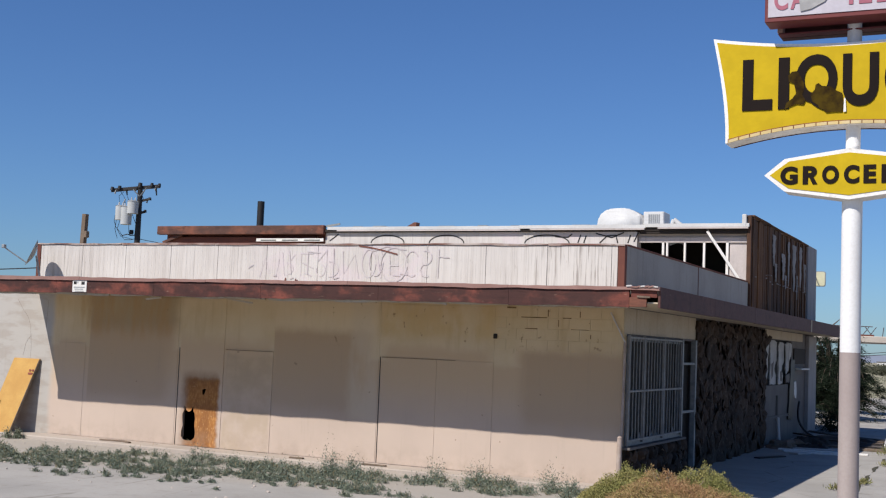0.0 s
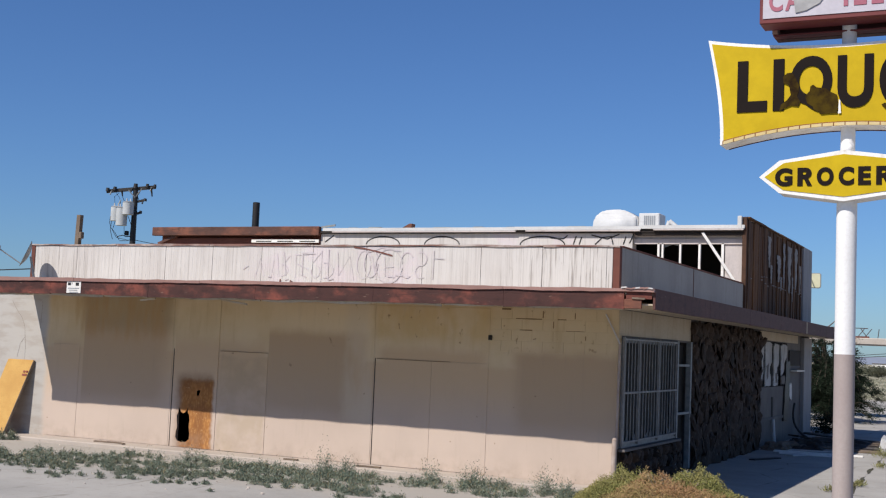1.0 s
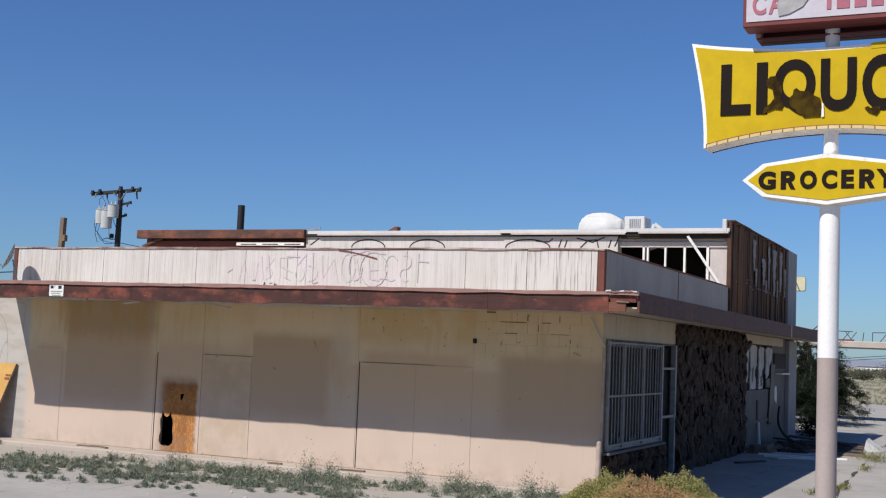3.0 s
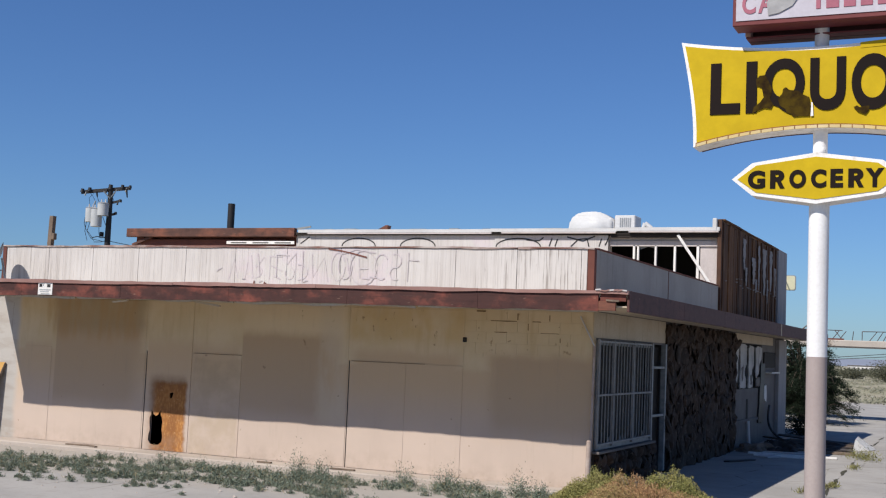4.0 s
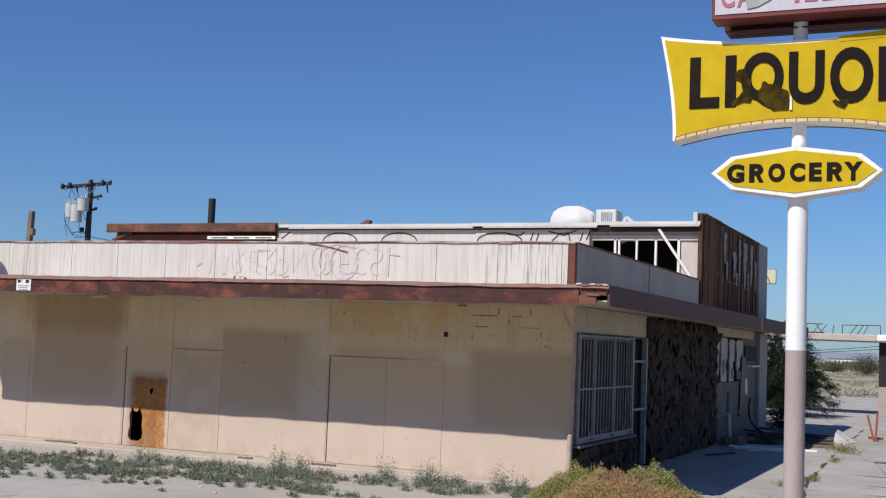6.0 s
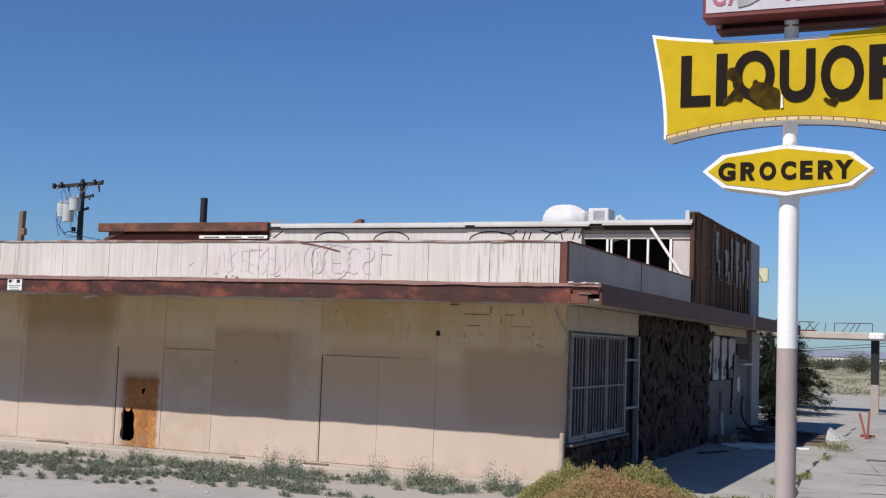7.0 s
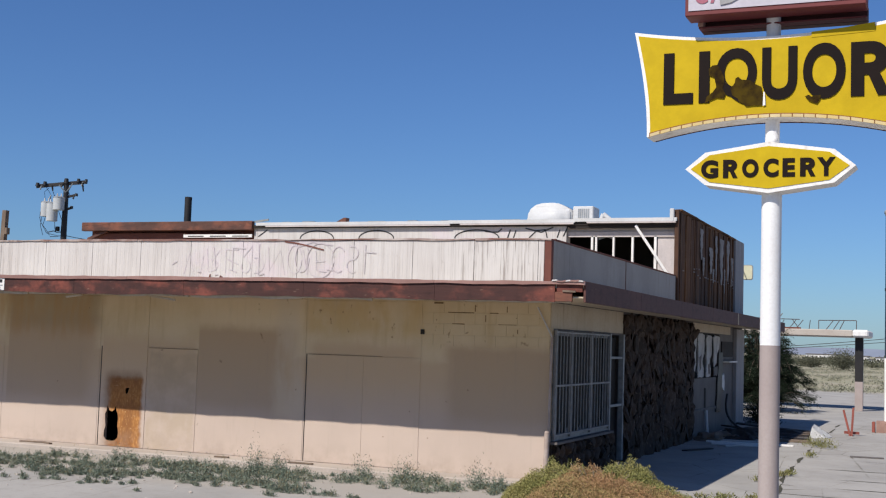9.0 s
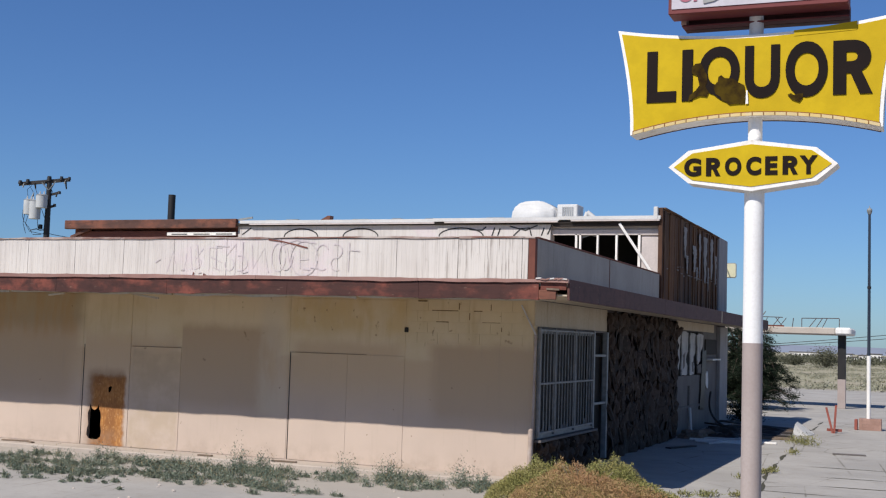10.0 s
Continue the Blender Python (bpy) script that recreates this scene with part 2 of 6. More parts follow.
M_ROOFWHITE = streaked("white_roof_metal", (0.58, 0.575, 0.565), (0.51, 0.505, 0.495), (0.27, 0.245, 0.23), s=(1.5, 1.5, 14), amount=0.35, rough=0.5)
M_FASCIA = fascia_paint("fascia_red", (0.205, 0.057, 0.038), (0.055, 0.021, 0.017), 0.56)
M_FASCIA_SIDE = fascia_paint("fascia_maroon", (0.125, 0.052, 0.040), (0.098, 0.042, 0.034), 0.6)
M_BEAM = fascia_paint("beam_red", (0.19, 0.070, 0.042), (0.085, 0.040, 0.030), 0.52)
M_DRIP = plain("drip_edge", (0.33, 0.19, 0.16), (0.26, 0.14, 0.115), 2, 0.5)
M_TRIM = plain("maroon_trim", (0.17, 0.060, 0.042), (0.12, 0.042, 0.032), 2)
M_GROUND = lot_ground()
M_CONCRETE = plain("concrete", (0.50, 0.43, 0.37), (0.42, 0.36, 0.31), 1.3, 0.9, fine=25, bump=0.4)
M_OSB = facade_paint("part_painted_chipboard", True)
# near-black that paints in the missing light of rooms, openings and holes
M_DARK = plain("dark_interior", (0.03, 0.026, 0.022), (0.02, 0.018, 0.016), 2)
M_SHEET = plain("tan_board", (0.56, 0.33, 0.095), (0.48, 0.26, 0.07), 3, 0.7)
M_STEEL = plain("grey_painted_steel", (0.36, 0.37, 0.38), (0.26, 0.27, 0.28), 4, 0.5, 0.2)
M_GALV = plain("galvanised_steel", (0.30, 0.31, 0.31), (0.20, 0.21, 0.21), 9, 0.55, 0.15)
M_BARS = plain("pale_grey_bars", (0.29, 0.285, 0.28), (0.19, 0.185, 0.18), 7, 0.55, 0.1)
M_GUARD = plain("scuffed_guard", (0.50, 0.42, 0.37), (0.34, 0.25, 0.20), 5, 0.7, fine=14)
M_BLACK = plain("black_paint", (0.018, 0.017, 0.018), (0.03, 0.027, 0.026), 3, 0.5)
M_YELLOW = plain("yellow_sign_plastic", (0.545, 0.375, 0.011), (0.485, 0.325, 0.010), 1.1, 0.6, fine=7, bump=0.02, spec=0.1, vary=0)
M_LETTER = plain("brown_black_letters", (0.017, 0.011, 0.009), (0.013, 0.009, 0.008), 3, 0.7, bump=0.05, spec=0.08)
M_HOLE = plain("torn_brown_gap", (0.080, 0.052, 0.008), (0.018, 0.010, 0.007), 6, 0.9, spec=0.03, bump=0.05)
M_SIGNWHITE = streaked("white_sign_edge", (0.80, 0.78, 0.75), (0.74, 0.715, 0.68), (0.36, 0.27, 0.17), rough=0.55, s=(4, 4, 3), amount=0.45, bump=0.1)
M_LIP = plain("stained_sign_lip", (0.62, 0.45, 0.17), (0.66, 0.54, 0.32), 6, 0.5, fine=12)
M_REDFRAME = plain("faded_red_frame", (0.19, 0.042, 0.040), (0.145, 0.033, 0.032), 2, 0.6)
M_OLDFACE = plain("faded_sign_face", (0.50, 0.465, 0.505), (0.455, 0.42, 0.46), 2, 0.5, fine=12, vary=0)
M_REDLETTER = plain("faded_red_letters", (0.40, 0.13, 0.17), (0.33, 0.10, 0.14), 3, 0.6)
M_RUST = plain("rust", (0.30, 0.13, 0.04), (0.20, 0.08, 0.03), 8, 0.8)
M_REDDARK = plain("dark_red_steel", (0.085, 0.022, 0.018), (0.055, 0.016, 0.014), 4, 0.6)
M_TORN = plain("grey_torn_plastic", (0.30, 0.29, 0.29), (0.42, 0.41, 0.40), 5)
M_POLEWHITE = streaked("pole_white", (0.77, 0.76, 0.745), (0.73, 0.715, 0.70), (0.50, 0.45, 0.41), amount=0.2, bump=0.1)
M_POLEBEIGE = streaked("pole_beige", (0.37, 0.31, 0.285), (0.33, 0.27, 0.25), (0.25, 0.20, 0.18), amount=0.3, bump=0.1)
M_BROWN = brown_boards()
M_JOINT = plain("dirty_joint", (0.24, 0.155, 0.07), (0.15, 0.095, 0.042), 8)
M_STONE = stone_mat()
M_POST = plain("dark_brown_timber", (0.095, 0.045, 0.026), (0.06, 0.03, 0.018), 3)
M_MORTAR = plain("dark_mortar", (0.035, 0.027, 0.022), (0.025, 0.019, 0.016), 3)
# wall grey set darker than its paint, to stand in for deep shade
M_GREYWALL = streaked("shade_darkened_grey_wall", (0.155, 0.14, 0.13), (0.12, 0.105, 0.10), (0.05, 0.04, 0.035))
M_PALEWALL = streaked("pale_pilaster", (0.56, 0.53, 0.51), (0.50, 0.47, 0.45), (0.26, 0.23, 0.21))
# darker copy of the parapet's white, shade of the side faces painted in
M_SIDEPAR = streaked("side_parapet_shade_tone", (0.34, 0.33, 0.315), (0.29, 0.28, 0.265), (0.15, 0.135, 0.12), amount=0.4)
M_PAPER = streaked("torn_grey_paper", (0.31, 0.28, 0.26), (0.22, 0.195, 0.175), (0.10, 0.065, 0.042), s=(5, 5, 2.5), amount=0.9)
M_TORNBOARD = streaked("torn_white_board", (0.52, 0.505, 0.49), (0.40, 0.385, 0.37), (0.09, 0.075, 0.065), s=(5, 5, 1.6), amount=0.85)
M_PIER = streaked("grey_plaster_pier", (0.33, 0.31, 0.305), (0.27, 0.255, 0.25), (0.15, 0.135, 0.125))
M_OLDWOOD = plain("weathered_wood", (0.21, 0.155, 0.115), (0.13, 0.095, 0.07), (3), 0.85)
M_PORCELAIN = plain("white_porcelain", (0.72, 0.68, 0.62), (0.5, 0.45, 0.4), 4, 0.35)
M_BLUE = plain("dark_blue_paint", (0.02, 0.032, 0.055), (0.035, 0.045, 0.065), 3, 0.45)
M_BRICKRED = plain("brick_red", (0.38, 0.235, 0.19), (0.31, 0.185, 0.145), 4, 0.85)
M_REDPOST = plain("red_post_paint", (0.33, 0.095, 0.07), (0.26, 0.075, 0.055), 4, 0.6)
M_WEED = leafy("dry_weeds", (0.115, 0.15, 0.11), (0.205, 0.23, 0.175), (0.15, 0.17, 0.12), spec=0.1)
M_WEEDDRY = leafy("straw", (0.30, 0.24, 0.14), (0.22, 0.18, 0.11), (0.18, 0.17, 0.09))
M_BUSH = leafy("bush_green", (0.17, 0.175, 0.047), (0.275, 0.26, 0.095), (0.26, 0.21, 0.08))
M_BUSHBROWN = leafy("bush_brown", (0.30, 0.155, 0.075), (0.37, 0.23, 0.12), (0.31, 0.25, 0.095))
M_TREE = leafy("tamarisk_leaves", (0.009, 0.015, 0.009), (0.024, 0.034, 0.021), (0.014, 0.020, 0.012), spec=0.05)
M_BARK = plain("bark", (0.09, 0.065, 0.05), (0.06, 0.045, 0.035), 5)
M_SCRUB = leafy("desert_scrub", (0.20, 0.20, 0.14), (0.255, 0.245, 0.18), (0.22, 0.215, 0.15))
# hills coloured blue-grey so the tint stands in for haze
M_HILL = plain("far_hills", (0.25, 0.28, 0.35), (0.20, 0.225, 0.28), 0.004, 0.95, fine=0.02)
M_LENS = plain("yellowed_lamp_plastic", (0.70, 0.68, 0.48), (0.62, 0.60, 0.42), 3, 0.4)


# ---- builders ----
def box(bm, x0, x1, y0, y1, z0, z1, m=None):
    v = [bm.verts.new((x, y, z)) for x in (x0, x1) for y in (y0, y1) for z in (z0, z1)]
    for f in ((0, 1, 3, 2), (4, 6, 7, 5), (0, 4, 5, 1), (2, 3, 7, 6), (0, 2, 6, 4), (1, 5, 7, 3)):
        bm.faces.new([v[i] for i in f])
    if m is not None:
        bmesh.ops.transform(bm, matrix=m, verts=v)
    return bm


def boxed(x0, x1, y0, y1, z0, z1, bevel=0.0):
    bm = box(bmesh.new(), x0, x1, y0, y1, z0, z1)
    if bevel:
        bmesh.ops.bevel(bm, geom=bm.edges[:], offset=bevel, segments=1, affect="EDGES")
    return bm


def rod(bm, a, b, r0, r1=None, n=10):
    a, b = Vector(a), Vector(b)
    r1 = r0 if r1 is None else r1
    q = (b - a).to_track_quat("Z", "Y")
    rings = []
    for c, r in ((a, r0), (b, r1)):
        rings.append([bm.verts.new(c + q @ Vector((r * math.cos(2 * math.pi * i / n), r * math.sin(2 * math.pi * i / n), 0))) for i in range(n)])
    for i in range(n):
        f = bm.faces.new([rings[0][i], rings[0][(i + 1) % n], rings[1][(i + 1) % n], rings[1][i]])
        f.smooth = True
    for cap in (bm.faces.new(rings[0][::-1]), bm.faces.new(rings[1])):
        for e in cap.edges:
            e.smooth = False
    return bm


def rodded(a, b, r0, r1=None, n=10):
    return rod(bmesh.new(), a, b, r0, r1, n)


def wavy(x0, x1, y0, y1, z0, z1, low=0.0, high=0.0, seed=0.0):
    """A long board along x whose lower and upper edges wander."""
    bm = bmesh.new()
    n = max(3, int((x1 - x0) / 0.16))
    prev = None
    for i in range(n + 1):
        x = x0 + (x1 - x0) * i / n
        a = z0 + low * noise.noise(Vector((x * 1.3, seed, 0.5))) + 0.6 * low * noise.noise(Vector((x * 5, seed, 2.5)))
        b = z1 + high * noise.noise(Vector((x * 1.7, seed, 7.5))) + 0.7 * high * noise.noise(Vector((x * 6, seed, 4.5)))
        ring = [bm.verts.new(p) for p in ((x, y0, a), (x, y1, a), (x, y1, b), (x, y0, b))]
        if prev:
            for k in range(4):
                bm.faces.new((prev[k], prev[(k + 1) % 4], ring[(k + 1) % 4], ring[k]))
        else:
            bm.faces.new(ring)
        prev = ring
    bm.faces.new(prev[::-1])
    return bm


def plank(bm, a, b, w, t):
    """A straight board from a to b, w high and t deep."""
    a, b = Vector(a), Vector(b)
    d = b - a
    m = Matrix.Translation(a) @ d.to_track_quat("X", "Z").to_matrix().to_4x4()
    return box(bm, 0, d.length, -t / 2, t / 2, -w / 2, w / 2, m)


def slab(pts, y0, y1):
    """An outline in x and z, drawn out from y0 to y1."""
    bm = bmesh.new()
    f = [bm.verts.new((x, y0, z)) for x, z in pts]
    k = [bm.verts.new((x, y1, z)) for x, z in pts]
    bm.faces.new(f)
    bm.faces.new(k[::-1])
    n = len(pts)
    for i in range(n):
        bm.faces.new((f[i], k[i], k[(i + 1) % n], f[(i + 1) % n]))
    bmesh.ops.recalc_face_normals(bm, faces=bm.faces[:])
    return bm


def meshed(name, bm, material):
    me = bpy.data.meshes.new(name)
    bmesh.ops.recalc_face_normals(bm, faces=bm.faces[:])
    bm.to_mesh(me)
    bm.free()
    me.materials.append(material)
    return me


def under(ob, parent):
    ob.parent = parent
    ob.matrix_parent_inverse = parent.matrix_basis.inverted()
    return ob


def part(name, bm, material, parent, label=""):
    ob = new(name, meshed(name, bm, material))
    under(ob, parent)
    return tagged(ob, label)


def thing(name, at, label, category, group="", kind=""):
    ob = new(name)
    ob.empty_display_size = 0.2
    ob.matrix_basis = Matrix.Translation(at)
    return tagged(ob, label, category, group, kind)


def solid(name, bm, material, label="", category="", kind="structure"):
    return tagged(new(name, meshed(name, bm, material)), label, category, "", kind)


def letter(ch, x0, x1, z0, z1, y, material, parent, bold=0.03, deep=0.012):
    """One letter of the built-in font, fitted into a box on a face that looks along -y."""
    cu = bpy.data.curves.new("letter", "FONT")
    cu.body, cu.offset, cu.resolution_u = ch, bold, 6
    tmp = bpy.data.objects.new("letter", cu)
    scene.collection.objects.link(tmp)
    me = bpy.data.meshes.new_from_object(tmp.evaluated_get(bpy.context.evaluated_depsgraph_get()))
    bpy.data.objects.remove(tmp)
    bm = bmesh.new()
    bm.from_mesh(me)
    bpy.data.meshes.remove(me)
    xs, ys = [v.co.x for v in bm.verts], [v.co.y for v in bm.verts]
    ax, bx, ay, by = min(xs), max(xs), min(ys), max(ys)
    for v in bm.verts:
        v.co = Vector((x0 + (v.co.x - ax) / (bx - ax) * (x1 - x0), y - deep, z0 + (v.co.y - ay) / (by - ay) * (z1 - z0)))
    ex = bmesh.ops.extrude_face_region(bm, geom=bm.faces[:])
    for v in ex["geom"]:
        if isinstance(v, bmesh.types.BMVert):
            v.co.y = y
    for f in bm.faces:
        f.smooth = False
    return part("letter", bm, material, parent)


def letter_r(x0, x1, z0, z1, y, material, parent, bold=0.03, deep=0.012):
    """An R with a full-width bowl: the font's P with a straight leg."""
    w, h = x1 - x0, z1 - z0
    letter("P", x0, x1 - 0.04 * w, z0, z1, y, material, parent, bold, deep)
    leg = slab([(x0 + 0.40 * w, z0 + 0.46 * h), (x0 + 0.70 * w, z0 + 0.46 * h), (x1, z0), (x0 + 0.68 * w, z0)], y - deep - 0.0006, y)
    part("letter_leg", leg, material, parent)


def leaves(name, pts, size, material, rng, up=0.4, slim=0.3):
    """Many small pointed leaves or blades at the given places, in one mesh."""
    pts = np.asarray(pts, float)
    n = len(pts)
    d = rng.normal(size=(n, 3))
    d[:, 2] = np.abs(d[:, 2]) * 0.6 + up
    d /= np.linalg.norm(d, axis=1)[:, None]
    s = np.cross(d, rng.normal(size=(n, 3)))
    s /= np.linalg.norm(s, axis=1)[:, None] + 1e-9
    ln = size * rng.uniform(0.6, 1.4, (n, 1))
    v = np.empty((n, 4, 3))
    v[:, 0] = pts
    v[:, 1] = pts + d * ln * 0.5 + s * ln * slim * 0.5
    v[:, 2] = pts + d * ln
    v[:, 3] = pts + d * ln * 0.5 - s * ln * slim * 0.5
    me = bpy.data.meshes.new(name)
    me.from_pydata(v.reshape(-1, 3).tolist(), [], (np.arange(n * 4).reshape(n, 4)).tolist())
    me.materials.append(material)
    return me


# ---- ground and distance ----
def ground_sheet():
    bm = bmesh.new()
    xs = [-900, -300, -80, -30, -18, -10, -4, 0, 4, 8, 14, 30, 90, 300, 900]
    ys = [-300, -80, -30, -18, -10, -5, -2, 0, 6, 14, 24, 40, 60, 90, 160, 320, 700, 1600]
    vs = [[bm.verts.new((x, y, 0)) for y in ys] for x in xs]
    for i in range(len(xs) - 1):
        for j in range(len(ys) - 1):
            bm.faces.new((vs[i][j], vs[i + 1][j], vs[i + 1][j + 1], vs[i][j + 1]))
    return solid("ground", bm, M_GROUND, "cracked pale concrete lot running out into desert sand", "ground")


ground_sheet()


def hills():
    bm = bmesh.new()
    low, high = [], []
    for i in range(61):
        a = radians(70 - i * 2.2)
        r = 1500
        h = 9 + 16 * noise.noise(Vector((i * 0.31, 2.0, 0))) + 9 * noise.noise(Vector((i * 0.9, 5.0, 0)))
        low.append(bm.verts.new((-math.sin(a) * r, math.cos(a) * r, -2)))
        high.append(bm.verts.new((-math.sin(a) * (r + 60), math.cos(a) * (r + 60), max(h, 3))))
    for i in range(60):
        bm.faces.new((low[i], low[i + 1], high[i + 1], high[i]))
    solid("backdrop", bm, M_HILL, "low hills along the desert horizon, haze put into their blue colour", "hills")


hills()

# ---- the store: walls ----
WEST, BACK = -21.0, 20.7
EAVE_Y, EAVE_X = -2.0, 1.19
EAVE_LOW, EAVE_TOP = 3.095, 3.415


def wall_front():
    """Facade in the plane y = 0, with one doorway behind the chipboard."""
    bm = bmesh.new()
    d0, d1, dz = -9.46, -8.40, 2.05
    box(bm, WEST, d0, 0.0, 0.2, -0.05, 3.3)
    box(bm, d1, 0.0, 0.0, 0.2, -0.05, 3.3)
    box(bm, d0, d1, 0.0, 0.2, dz, 3.3)
    box(bm, d0, d1, 0.0, 0.2, -0.05, 0.1)
    return solid("wall_front", bm, M_FACADE, "cream and beige painted block wall with boarded openings", "wall")


front = wall_front()


def boards_front():
    for x0, x1, z1, deep in ((-12.84, -12.055, 2.09, 0.007), (-12.05, -9.57, 3.12, 0.006), (-9.49, -8.40, 3.119, 0.010), (-8.365, -7.205, 2.09, 0.010),
                             (-7.2, -4.81, 3.12, 0.007), (-4.74, -3.582, 2.09, 0.009), (-3.579, -2.43, 2.09, 0.008), (-4.77, -2.43, 3.11, 0.005)):
        if z1 == 3.11:
            bm = boxed(x0, x1, -deep, -0.001, 2.115, z1, 0.002)
        elif x0 == -9.49:
            continue
        else:
            bm = boxed(x0, x1, -deep, -0.001, 0.1, z1, 0.002)
        part("panel", bm, M_FACADE, front)
    for x0, x1, z in ((-8.36, -7.21, 2.092), (-4.74, -3.2, 2.092)):
        part("seam_strip", boxed(x0, x1, -0.012, -0.002, z, z + 0.008), M_JOINT, front)
    for x, z in ((-9.525, 2.1), (-4.778, 2.1)):
        part("dark_gap", boxed(x - 0.009, x + 0.009, -0.0035, -0.0005, 0.1, z), M_MORTAR, front, "open dark joint between boards")


boards_front()


def chipboard():
    """Board over the doorway, its foot bare, with a torn pear-shaped hole and a small one above."""
    bm = bmesh.new()
    hole = [(-9.22, 0.20), (-9.12, 0.21), (-9.055, 0.27), (-9.045, 0.38), (-9.07, 0.52), (-9.06, 0.66), (-9.075, 0.76), (-9.10, 0.80), (-9.115, 0.92), (-9.15, 0.82),
            (-9.20, 0.785), (-9.25, 0.81), (-9.27, 0.86), (-9.30, 0.91), (-9.305, 0.80), (-9.335, 0.74), (-9.33, 0.62), (-9.315, 0.5), (-9.34, 0.4), (-9.345, 0.29), (-9.30, 0.22)]
    small = [(-8.885, 1.17), (-8.85, 1.15), (-8.82, 1.20), (-8.80, 1.27), (-8.83, 1.28), (-8.89, 1.26)]
    hole = [(-9.20 + (x + 9.20) * 1.18, z) for x, z in hole]
    edge = []
    for ring in ([(-9.49, 0.1), (-8.40, 0.1), (-8.40, 3.119), (-9.49, 3.119)], hole, small):
        vs = [bm.verts.new((x, -0.010, z)) for x, z in ring]
        edge += [bm.edges.new((vs[i - 1], vs[i])) for i in range(len(vs))]
    bmesh.ops.triangle_fill(bm, use_beauty=True, use_dissolve=False, edges=edge)
    ex = bmesh.ops.extrude_face_region(bm, geom=bm.faces[:])
    for v in ex["geom"]:
        if isinstance(v, bmesh.types.BMVert):
            v.co.y = -0.001
    part("board", bm, M_OSB, front, "beige-painted board, orange chipboard bare at its foot, with a ragged hole")


chipboard()


def blocks_front():
    """Courses of block that show through the thin paint near the corner."""
    me = meshed("block", boxed(0.0015, 0.3985, -0.006, 0, 0.0015, 0.1985, 0.0015), M_FACADE)
    end = meshed("block", boxed(0.0015, 0.1985, -0.006, 0, 0.0015, 0.1985, 0.0015), M_FACADE)
    for row in range(4):
        z = 2.335 + 0.2 * row
        x = -2.40 if row % 2 else -2.20
        if not row % 2:
            ob = under(new("block", end), front)
            ob.location = (-2.40, -0.001, z)
        while x < -0.1:
            ob = under(new("block", me if x < -0.35 else end), front)
            ob.location = (x, -0.001 + random.uniform(-0.002, 0.001), z)
            x += 0.4


blocks_front()
for x0, x1, z0, z1 in ((-1.92, -1.42, 2.930, 2.945), (-1.12, -0.96, 2.925, 2.945), (-1.84, -1.6, 2.728, 2.742), (-0.96, -0.62, 2.730, 2.741), (-1.205, -1.19, 2.78, 2.90),
                       (-0.805, -0.79, 2.95, 3.06), (-2.2, -2.02, 3.09, 3.12), (-0.6, -0.585, 2.58, 2.66), (-1.41, -1.39, 2.96, 3.08)):
    part("open_joint", wavy(x0, x1, -0.0095, -0.003, z0, z1, 0.006, 0.006, x0), M_JOINT, front, "dirt-filled open joint")

# plinth and walk along the foot of the wall
solid("pavement", boxed(-21, 0.3, -0.62, -0.002, -0.1, 0.085, 0.02), M_CONCRETE, "worn concrete walk along the store wall", "walk")


def wall_side():
    """Street side in the plane x = 0: window, side door, stone, broken windows and an end pier."""
    bm = bmesh.new()
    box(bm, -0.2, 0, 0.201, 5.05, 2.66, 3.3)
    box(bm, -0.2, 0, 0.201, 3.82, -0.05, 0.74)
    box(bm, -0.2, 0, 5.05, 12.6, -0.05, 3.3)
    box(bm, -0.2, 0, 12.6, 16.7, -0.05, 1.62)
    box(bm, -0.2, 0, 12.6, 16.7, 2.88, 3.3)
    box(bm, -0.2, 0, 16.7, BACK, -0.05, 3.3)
    w = solid("wall_side", bm, M_GREYWALL, "grey-beige side wall, darkened in colour for shade, with barred and broken windows", "wall")
    part("lintel", boxed(0.001, 0.012, 0.02, 5.04, 2.70, 3.15), M_CREAM, w, "cream boarding above the barred window")
    part("lintel", boxed(0.001, 0.014, 12.62, 18.6, 2.90, 3.14), M_CREAM, w, "cream boarding above the broken windows")
    part("pier", boxed(0.001, 0.12, 19.2, BACK, 0.0, 3.1, 0.01), M_PIER, w, "pale plastered end pier")
    return w


side = wall_side()


